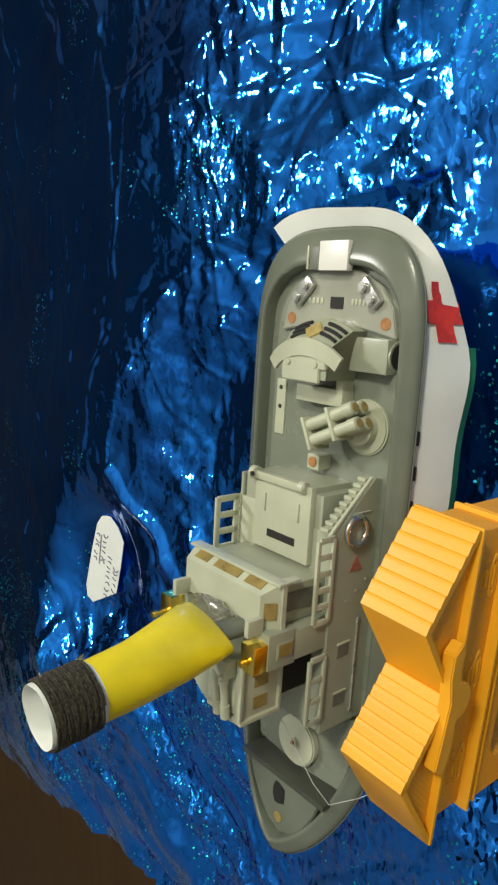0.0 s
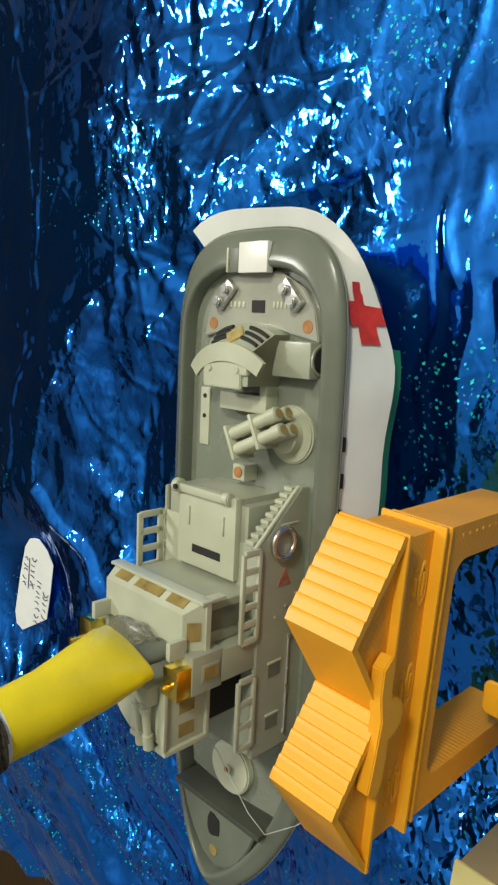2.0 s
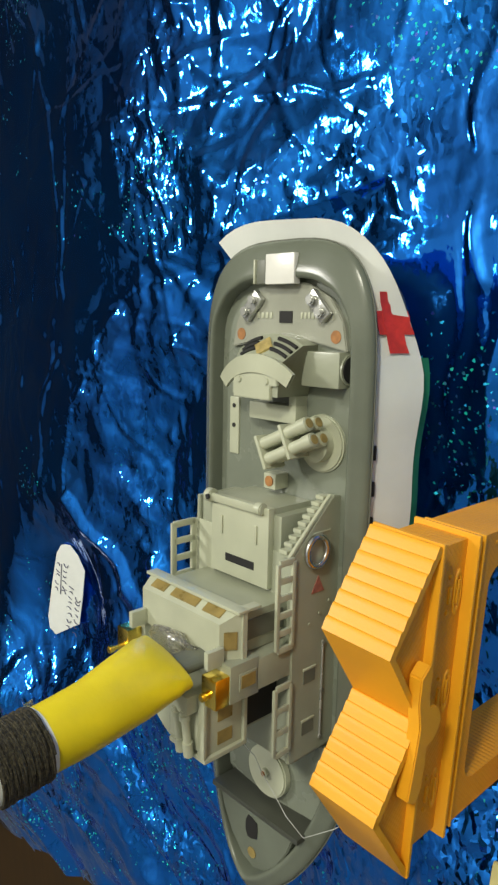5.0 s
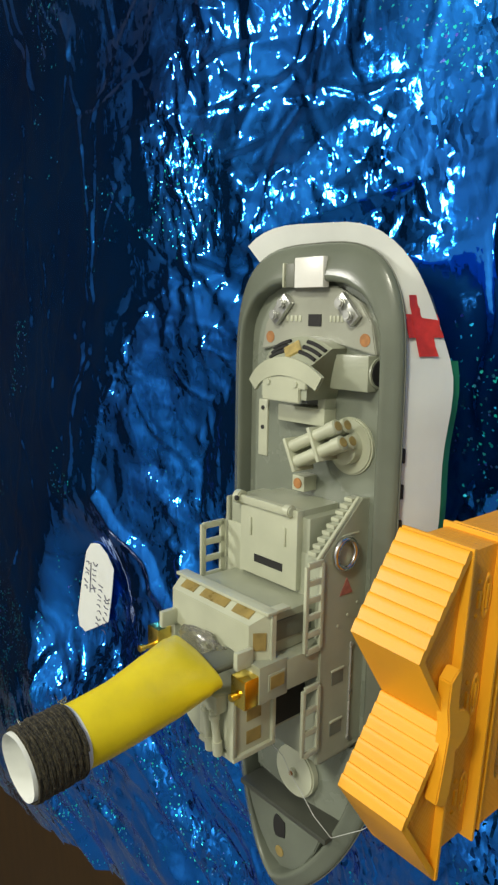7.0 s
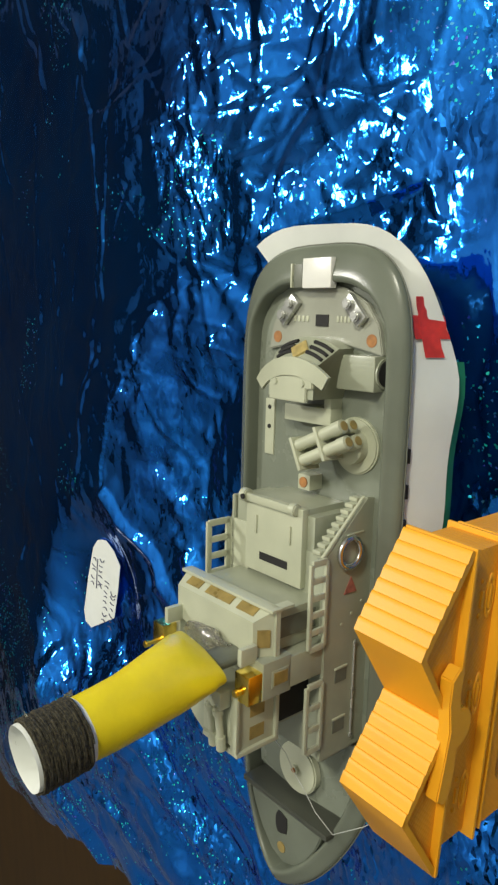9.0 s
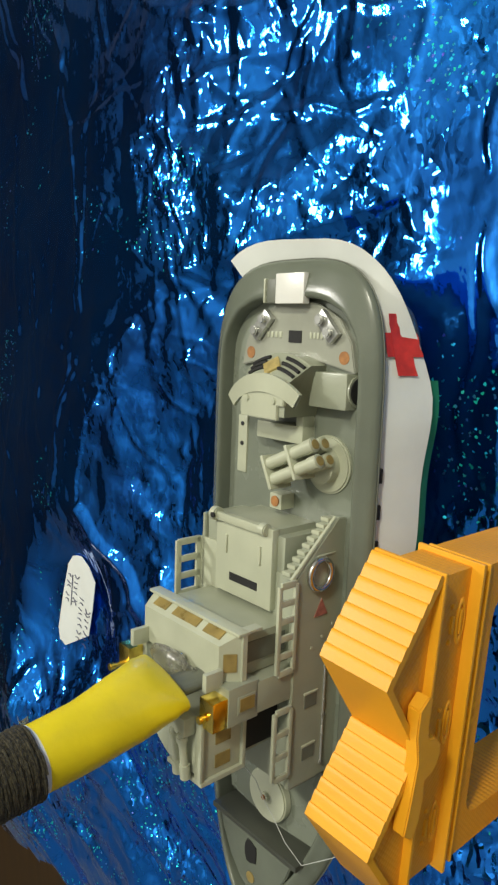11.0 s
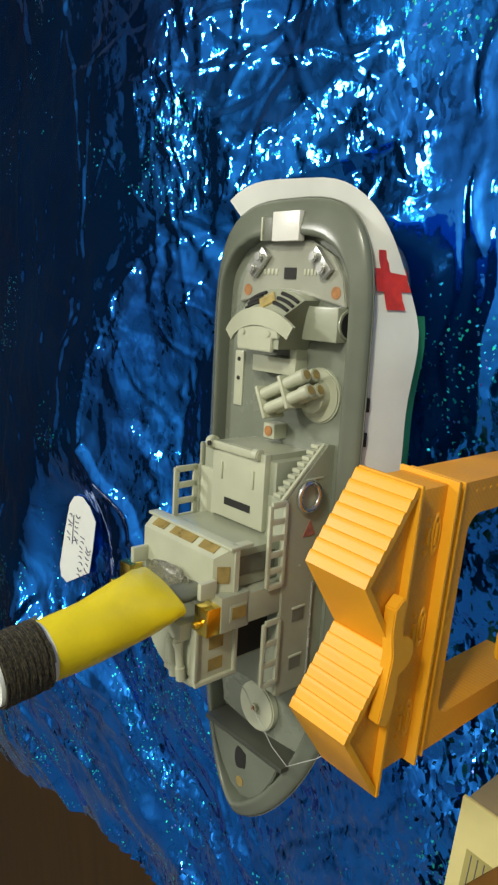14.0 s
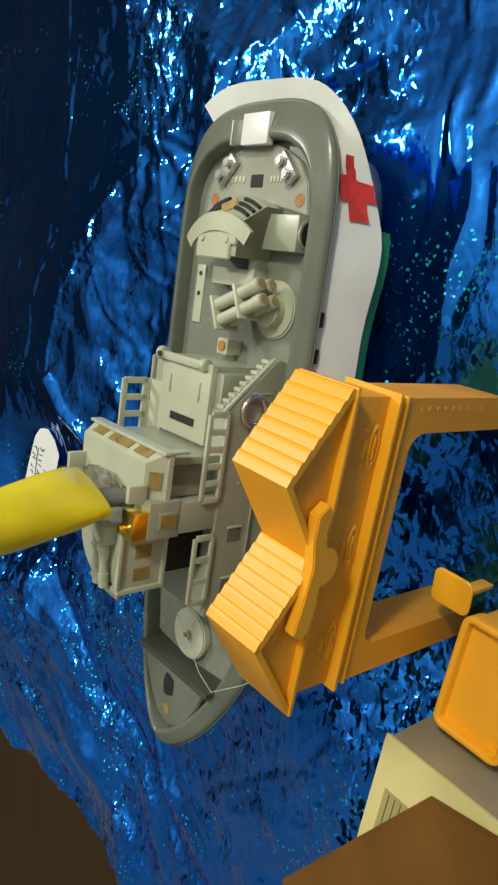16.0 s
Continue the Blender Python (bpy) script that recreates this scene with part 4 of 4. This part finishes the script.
part("bow_deck", prism([(x * 0.985, y * 1.0 + 0.001, 0.0620) for x, y in bow_pts], (0, 0, 0.0240), 0.0008), RIM_GREY, ship, "raised grey bow deck")
part("bulkhead", span((-0.1432, -0.0380, 0.0620), (-0.1395, 0.0390, 0.0885), 0.0006), WELL, ship, "transverse breakwater, coloured dark for its shadowed face")
part("bow_hole", prism([(-0.1560 + 0.0075 * math.cos(a) * (1 + 0.16 * math.sin(5 * a)), 0.0030 + 0.0066 * math.sin(a) * (1 + 0.2 * math.cos(2 * a)), 0.0857) for a in (2 * math.pi * i / 14 for i in range(14))], (0, 0, 0.0009)), DARK, ship, "ragged dark hole")
part("bow_stain", rod((-0.1735, 0.0025, 0.0858), (-0.1735, 0.0025, 0.0865), 0.0036, seg=16), PANE, ship, "dull brown dot")

# ---- yellow paper tube on the ship ----
tube = thing("paper_funnel", Matrix.Identity(4), "yellow taped paper tube funnel with black thread wound round its rim", "paper tube")
T0, T1 = Vector((-0.0934, 0.3141, 0.1643)), Vector((-0.1045, 0.3143, 0.2659))
tax = (T1 - T0).normalized()
tq = tax.to_track_quat("Z", "Y").to_matrix()


def tring(f, r, squash=1.0, turn=0.0, bump_=0.0, n=48, seed=0):
    c = T0.lerp(T1, f) + Vector((0.0052, 0.0025, 0.0)) * max(0.0, 1 - f / 0.5)
    out = []
    for i in range(n):
        a = 2 * math.pi * i / n
        k = r * (1 + bump_ * math.sin(3 * a + seed) + bump_ * 0.6 * math.sin(7 * a + 2 * seed))
        v = Vector((math.cos(a) * k, math.sin(a) * k, 0))
        e = Vector((math.cos(turn), math.sin(turn), 0))
        v = v - e * (v.dot(e) * (1 - squash))
        out.append(c + tq @ v)
    return out


flat_way = tq.transposed() @ tax.cross(Vector((0.46, 0.89, 0.0)))
FW = math.atan2(flat_way.y, flat_way.x)
part("body", loft([tring(0.035, 0.0206, 0.26, FW, 0.02), tring(0.05, 0.0210, 0.32, FW, 0.02), tring(0.08, 0.0207, 0.40, FW, 0.02, seed=1), tring(0.12, 0.0206, 0.55, FW, 0.03, seed=2), tring(0.2, 0.0196, 0.68, FW, 0.02, seed=1), tring(0.3, 0.0182, 0.82, FW, 0.022, seed=3), tring(0.4, 0.0170, 0.92, FW, 0.012, seed=1), tring(0.5, 0.0158, 1, 0, 0.015, seed=2), tring(0.62, 0.0154, 1, 0, 0.008, seed=4), tring(0.74, 0.0150, 1, 0, 0.008)], True, True, False), YELLOW, tube, "glossy yellow tape", 60)
part("paper_end", join(loft([tring(0.70, 0.0147), tring(0.74, 0.0151, 1, 0, 0.01), tring(0.88, 0.0151), tring(0.985, 0.0152, 1, 0, 0.012), tring(1.0, 0.0149, 1, 0, 0.02), tring(0.985, 0.0140, 1, 0, 0.015), tring(0.80, 0.0139), tring(0.55, 0.0138)], True, False, True)), WHITE, tube, "rolled white paper end", 60)
turns = []
fray = random.Random(8)
for i in range(26 * 24 + 1):
    a = 2 * math.pi * i / 26
    f = 0.757 + 0.225 * i / (26 * 24) + fray.uniform(-0.003, 0.003)
    r = 0.0161 + 0.0003 * math.sin(a * 2.3) + fray.uniform(-0.0001, 0.0004)
    turns.append(T0.lerp(T1, f) + tq @ Vector((math.cos(a) * r, math.sin(a) * r, 0)))
part("thread_winding", join(tube_along(turns, 0.00062, 5), loft([tring(0.755, 0.0157), tring(0.985, 0.0157)])), YARN, tube, "black thread wound in many turns")
rnd = random.Random(5)
for f0, ang, sz in ((0.70, 2.4, 0.006), (0.98, 2.0, 0.007), (1.0, 3.0, 0.006)):
    c = T0.lerp(T1, f0) + tq @ Vector((math.cos(ang) * 0.016, math.sin(ang) * 0.016, 0))
    pts = [c + Vector((rnd.uniform(-sz, sz), rnd.uniform(-sz, sz), rnd.uniform(-sz, sz) * 0.6)) for _ in range(5)]
    bm = bmesh.new()
    vs = [bm.verts.new(p) for p in pts]
    for tri in ((0, 1, 2), (0, 2, 3), (0, 3, 4)):
        bm.faces.new([vs[k] for k in tri])
    bmesh.ops.solidify(bm, geom=bm.faces[:], thickness=0.0003)
    part("tape_flap", bm, CLEAR_TAPE, tube, "loose curl of clear tape", 10)
bm = bmesh.new()
bmesh.ops.create_icosphere(bm, subdivisions=3, radius=1.0)
for v in bm.verts:
    k = 1 + 0.35 * (noise.noise(v.co * 2.3) + 0.6 * noise.noise(v.co * 5.1))
    v.co = Vector((v.co.x * 0.008 * k, v.co.y * 0.020 * k, v.co.z * 0.0042 * k))
bmesh.ops.transform(bm, matrix=SHIP @ Matrix.Translation((-0.0085, 0.0000, 0.1515)), verts=bm.verts)
part("tape_wad", bm, CLEAR_TAPE, tube, "crumpled clear tape that holds the tube", 15)
# ---- orange gate ----
GATE = Matrix.Translation((-0.1065, 0.2205, 0.0)) @ rot(0, 0, -13.4)
gate = thing("toy_gate", GATE, "orange plastic toy gateway with two ribbed gable roofs, standing on foil", "toy gate")
D = 0.0180
EAVE_Z, PEAK_Z, VAL_Z = 0.1165, 0.1460, 0.1190


def ribbed(p, q, n, h=0.0013):
    """Points along a roof slope with rounded ribs."""
    p, q = Vector(p), Vector(q)
    d = q - p
    nrm = Vector((-d.y, d.x)).normalized()
    if nrm.y < 0:
        nrm = -nrm
    out = []
    for i in range(n):
        for f, k in ((0.0, 0.0), (0.05, 0.8), (0.16, 1.0), (0.4, 0.8), (0.75, 0.3)):
            out.append(p + d * ((i + f) / n) + nrm * (h * k))
    return out + [q]


PEAKS = (0.0375, -0.0395)
EDGES = ((0.0795, EAVE_Z), (PEAKS[0], PEAK_Z), (-0.001, VAL_Z), (PEAKS[1], PEAK_Z), (-0.0825, EAVE_Z - 0.001))
for k in range(4):
    a, b_ = EDGES[k], EDGES[k + 1]
    top = ribbed(a, b_, 8, 0.0007) if k in (0, 2) else [Vector(a), Vector(b_)]
    d = (Vector(b_) - Vector(a)).normalized()
    nrm = Vector((-d.y, d.x))
    if nrm.y > 0:
        nrm = -nrm
    prof = top + [Vector(b_) + nrm * 0.0030, Vector(a) + nrm * 0.0030]
    part("roof_slope", prism([(v.x, -D, v.y) for v in prof], (0, 2 * D, 0)), ORANGE, gate, "ribbed orange roof slope", 50)
for k, pk in enumerate(PEAKS):
    lo, hi = (EDGES[0], EDGES[2]) if k == 0 else (EDGES[2], EDGES[4])
    part("gable", prism([(lo[0], -D + 0.0035, lo[1] - 0.003), (pk, -D + 0.0035, PEAK_Z - 0.003), (hi[0], -D + 0.0035, hi[1] - 0.003), (hi[0], -D + 0.0035, EAVE_Z - 0.004), (lo[0], -D + 0.0035, EAVE_Z - 0.004)], (0, 2 * D - 0.0055, 0)), PEBBLE, gate, "recessed gable wall")
part("upper_ledge", span((-0.0830, -D - 0.0008, 0.1128), (0.0800, D + 0.0006, 0.1150), 0.0006), ORANGE, gate)
part("wall", span((-0.0775, -0.0118, 0.0790), (0.0745, 0.0155, 0.1135), 0.0008), PEBBLE, gate, "pebbled orange wall band")
part("lower_ledge", span((-0.0800, -D + 0.0003, 0.0806), (0.0770, D - 0.0005, 0.0828), 0.0006), ORANGE, gate)
part("second_ledge", span((-0.0785, -D + 0.0015, 0.0735), (0.0755, D - 0.0015, 0.0752), 0.0005), ORANGE, gate)


def leg_frame():
    """The portal: two legs and a beam with rounded inner corners."""
    x0, x1, zi, r = -0.0775, 0.0745, 0.0640, 0.010
    a, b_ = x0 + 0.0180, x1 - 0.0180
    pts = [(x0, -0.040), (x0, 0.0795), (x1, 0.0795), (x1, -0.040), (b_, -0.040), (b_, zi - r)]
    pts += [(b_ - r + r * math.cos(t), zi - r + r * math.sin(t)) for t in (math.pi / 2 * i / 6 for i in range(1, 7))]
    pts += [(a + r - r * math.sin(t), zi - r + r * math.cos(t)) for t in (math.pi / 2 * i / 6 for i in range(7))]
    pts += [(a, -0.040)]
    return prism([(x, -0.0150, z) for x, z in pts], (0, 0.0300, 0))


part("portal", leg_frame(), PEBBLE, gate, "square portal with two legs", 30)
# scrolled board between the gables
board = [(0.0240, 0.1265), (0.0290, 0.1210), (0.0250, 0.1180), (0.0150, 0.1188), (0.0082, 0.1170), (0.0068, 0.1120), (0.0030, 0.1082), (-0.0020, 0.1070), (-0.0070, 0.1084), (-0.0105, 0.1120), (-0.0118, 0.1168), (-0.0200, 0.1160), (-0.0320, 0.1172), (-0.0385, 0.1212), (-0.0340, 0.1275), (-0.0200, 0.1255), (-0.0010, 0.1235), (0.0120, 0.1265)]
part("scroll_board", prism([(x, -D - 0.0040, z) for x, z in board], (0, 0.0065, 0), 0.0006), ORANGE, gate, "scrolled fascia board")
for s0 in (0.0500, 0.0000, -0.0520):
    oval = ring_mesh((0, 0, 0), (0, 1, 0), 0.0032, 0.0006, 28, 8)
    bmesh.ops.transform(oval, matrix=Matrix.Translation((s0, -0.0120, 0.0880)) @ Matrix.Diagonal((3.0, 1.2, 0.85, 1.0)), verts=oval.verts)
    part("moulded_ring", oval, ORANGE, gate, "raised oval moulding")
    part("moulded_bar", span((s0 - 0.0060, -0.0130, 0.0872), (s0 + 0.0060, -0.0112, 0.0888), 0.0005), ORANGE, gate)
    part("moulded_bar", span((s0 - 0.0045, -0.0130, 0.0935), (s0 + 0.0040, -0.0112, 0.0955), 0.0005), ORANGE, gate)
    for k in (-1, 1):
        part("moulded_dot", rod((s0 + 0.0085 * k, -0.0128, 0.0950), (s0 + 0.0085 * k, -0.0112, 0.0950), 0.0013, seg=12, bev=0.0004), ORANGE, gate)
for i in range(9):
    part("stud", rod((0.0690, -0.0154, 0.008 + 0.0066 * i), (0.0690, -0.0145, 0.008 + 0.0066 * i), 0.0014, seg=12, bev=0.0004), ORANGE, gate)
part("hinge_bead", join(*[rod((x, -0.0155, 0.0705), (x, -0.0140, 0.0705), 0.0022, seg=14, bev=0.0004) for x in (-0.004, 0.004)]), ORANGE, gate)

# ---- orange tray and flap in front of the gate ----
tray = thing("orange_tray", Matrix.Translation((-0.1935, 0.1800, 0.0)) @ rot(0, 0, -15.5), "shallow orange plastic tray lying on the foil beside the gate", "tray")
def round_rect(x0, y0, x1, y1, r, z, n=6):
    """A rectangle with round corners, as a ring of points."""
    out = []
    for cx, cy, a0 in ((x1 - r, y1 - r, 0), (x0 + r, y1 - r, 90), (x0 + r, y0 + r, 180), (x1 - r, y0 + r, 270)):
        out += [Vector((cx + r * math.cos(radians(a0 + 90 * i / n)), cy + r * math.sin(radians(a0 + 90 * i / n)), z)) for i in range(n + 1)]
    return out


part("bottom", loft([round_rect(-0.0335, -0.0195, 0.0335, 0.0205, 0.005, z) for z in (-0.0240, 0.0060)], True, True, True), ORANGE, tray)
part("rim", loft([round_rect(-0.0357 + d, -0.0217 + d, 0.0357 - d, 0.0227 - d, 0.0070 - d, z) for d, z in ((0.0006, -0.001), (0.0, 0.0105), (0.0006, 0.0118), (0.0016, 0.0122), (0.0034, 0.0120), (0.0042, 0.0112), (0.0046, 0.0055))]), ORANGE, tray, "rounded raised rim", 60)
flap = thing("orange_flap", Matrix.Translation((-0.1440, 0.2010, 0.0)) @ rot(0, 0, -15.5), "small orange plastic flap beside the tray", "flap")
flap_plate = loft([round_rect(-0.0105 + d, -0.0122 + d, 0.0105 - d, 0.0122 - d, 0.0045 - d, z) for d, z in ((0.0006, -0.0012), (0.0, -0.0006), (0.0, 0.0006), (0.0006, 0.0012))], True, True, True)
bmesh.ops.transform(flap_plate, matrix=Matrix.Translation((0, 0, 0.0110)) @ rot(0, -8, 0), verts=flap_plate.verts)
part("plate", flap_plate, ORANGE, flap)
part("foot", box((-0.0030, 0.0, -0.0090), (0.0030, 0.0080, 0.0370), None, 0.0008), ORANGE, flap)

# ---- cream box with a brown card on it ----
crate = thing("cream_box", Matrix.Translation((-0.2300, 0.2260, 0.0)) @ rot(0, 0, -14.8), "low cream cardboard box with a ruled lid", "box")
part("body", span((-0.2600, -0.2200, -0.030), (0.0, 0.0, 0.0285), 0.0040), BOX_SIDE, crate, "card side, darker than the lid")
part("lid", span((-0.2610, -0.2210, 0.0285), (0.0010, 0.0010, 0.0312), 0.0024), CREAM, crate, "cream lid")
part("printed_panel", span((-0.2550, -0.2140, 0.0310), (-0.0300, -0.0080, 0.0313), 0), OLIVE_CARD, crate, "olive printed panel on the lid")
for i in range(9):
    part("ruled_line", span((-0.250, -0.0120 - 0.0042 * i, 0.0313), (-0.0320, -0.0115 - 0.0042 * i, 0.0315), 0), INK, crate, "thin dark ruled line")
card = thing("brown_card", Matrix.Identity(4), "cut piece of brown cardboard lying on the cream box", "cardboard")
part("sheet", prism([(-0.2505, 0.1945, 0.0318), (-0.3600, 0.3040, 0.0318), (-0.52, 0.26, 0.0318), (-0.50, 0.02, 0.0318), (-0.262, 0.02, 0.0318)], (0, 0, 0.0040), 0.0005), BROWN, card)

# ---- paper note on the foil ----
note = thing("paper_note", Matrix.Identity(4), "scrap of white paper with handwritten sums lying on foil", "paper note")
part("sheet", prism([(x, y, 0.12 * y - 0.0786) for x, y in ((-0.0870, 0.727), (-0.0862, 0.719), (-0.0870, 0.711), (-0.0980, 0.699), (-0.1140, 0.6905), (-0.1440, 0.700), (-0.1730, 0.711), (-0.1930, 0.767), (-0.1700, 0.768), (-0.1290, 0.752), (-0.0960, 0.737))], (0, 0, 0.0006)), WHITE, note)
NOTE_C, NOTE_U, NOTE_V = Vector((-0.1420, 0.7280, 0.0094)), Vector((-0.9500, 0.3000, 0.036)), Vector((-0.3000, -0.9470, -0.114))


def stroke(u0, v0, u1, v1, bend=0.0):
    """A short pen line on the note; u runs along the writing, v down the page."""
    pts = []
    for i in range(5):
        f = i / 4
        b_ = bend * math.sin(math.pi * f)
        pts.append(NOTE_C + NOTE_U * (u0 + (u1 - u0) * f + b_ * (v1 - v0)) + NOTE_V * (v0 + (v1 - v0) * f - b_ * (u1 - u0)) + Vector((0, 0, 0.0009)))
    part("pen_stroke", tube_along(pts, 0.00045, 5), INK, note)


pen = random.Random(12)
for row, (u_from, u_to) in enumerate(((-0.030, 0.002), (-0.034, 0.004), (-0.012, 0.036), (-0.004, 0.040))):
    v0 = -0.020 + 0.0125 * row
    u = u_from
    while u < u_to:
        k = pen.uniform(0.003, 0.006)
        stroke(u, v0 + pen.uniform(-0.001, 0.001), u + k * pen.uniform(-0.2, 0.6), v0 + 0.007 + pen.uniform(-0.002, 0.001), pen.uniform(-0.5, 0.5))
        u += k + 0.0025
stroke(-0.032, -0.0115, 0.003, -0.0095)

# ---- string from the ship ----
string = thing("tow_string", SHIP, "thin pale string over the ship's foredeck", "string")
part("line", tube_along([(-0.0860, 0.0050, 0.1000), (-0.1060, 0.0030, 0.0850), (-0.1190, -0.0010, 0.0812), (-0.1240, -0.0120, 0.0830), (-0.1290, -0.0280, 0.0880), (-0.1330, -0.0440, 0.0900), (-0.1220, -0.0600, 0.0820), (-0.1080, -0.0750, 0.0650)], 0.00022, 6), THREAD, string)


# ---- lattice jib of a toy crane, swung clear of the ship and laid on the floor ----
JIB = Matrix.Translation((-0.86, -0.35, -0.0465)) @ rot(0, 0, 62)
jib = thing("crane_jib", JIB, "dark grey plastic lattice crane jib lying on the floor", "crane jib")
JL, JW, JH = 0.42, 0.036, 0.026
for y in (-JW / 2, JW / 2):
    for z in (0.002, JH):
        part("chord", span((0.0 if z < 0.01 else 0.022, y - 0.0020, z - 0.0018), (JL, y + 0.0020, z + 0.0018), 0.0006), CRANE_GREY, jib)
    for i in range(12):
        x0, x1 = 0.02 + i * 0.033, 0.02 + (i + 1) * 0.033
        part("brace", rod((x0, y, 0.002 if i % 2 else JH), (x1, y, JH if i % 2 else 0.002), 0.0014, seg=8), CRANE_GREY, jib)
for i in range(11):
    x0 = 0.03 + i * 0.037
    for z in (0.002, JH):
        part("rung", span((x0 - 0.0014, -JW / 2, z - 0.0014), (x0 + 0.0014, JW / 2, z + 0.0014), 0.0004), CRANE_GREY, jib)
part("pulley", rod((0.006, -0.010, 0.010), (0.006, 0.010, 0.010), 0.008, seg=24, bev=0.001), CRANE_GREY, jib)
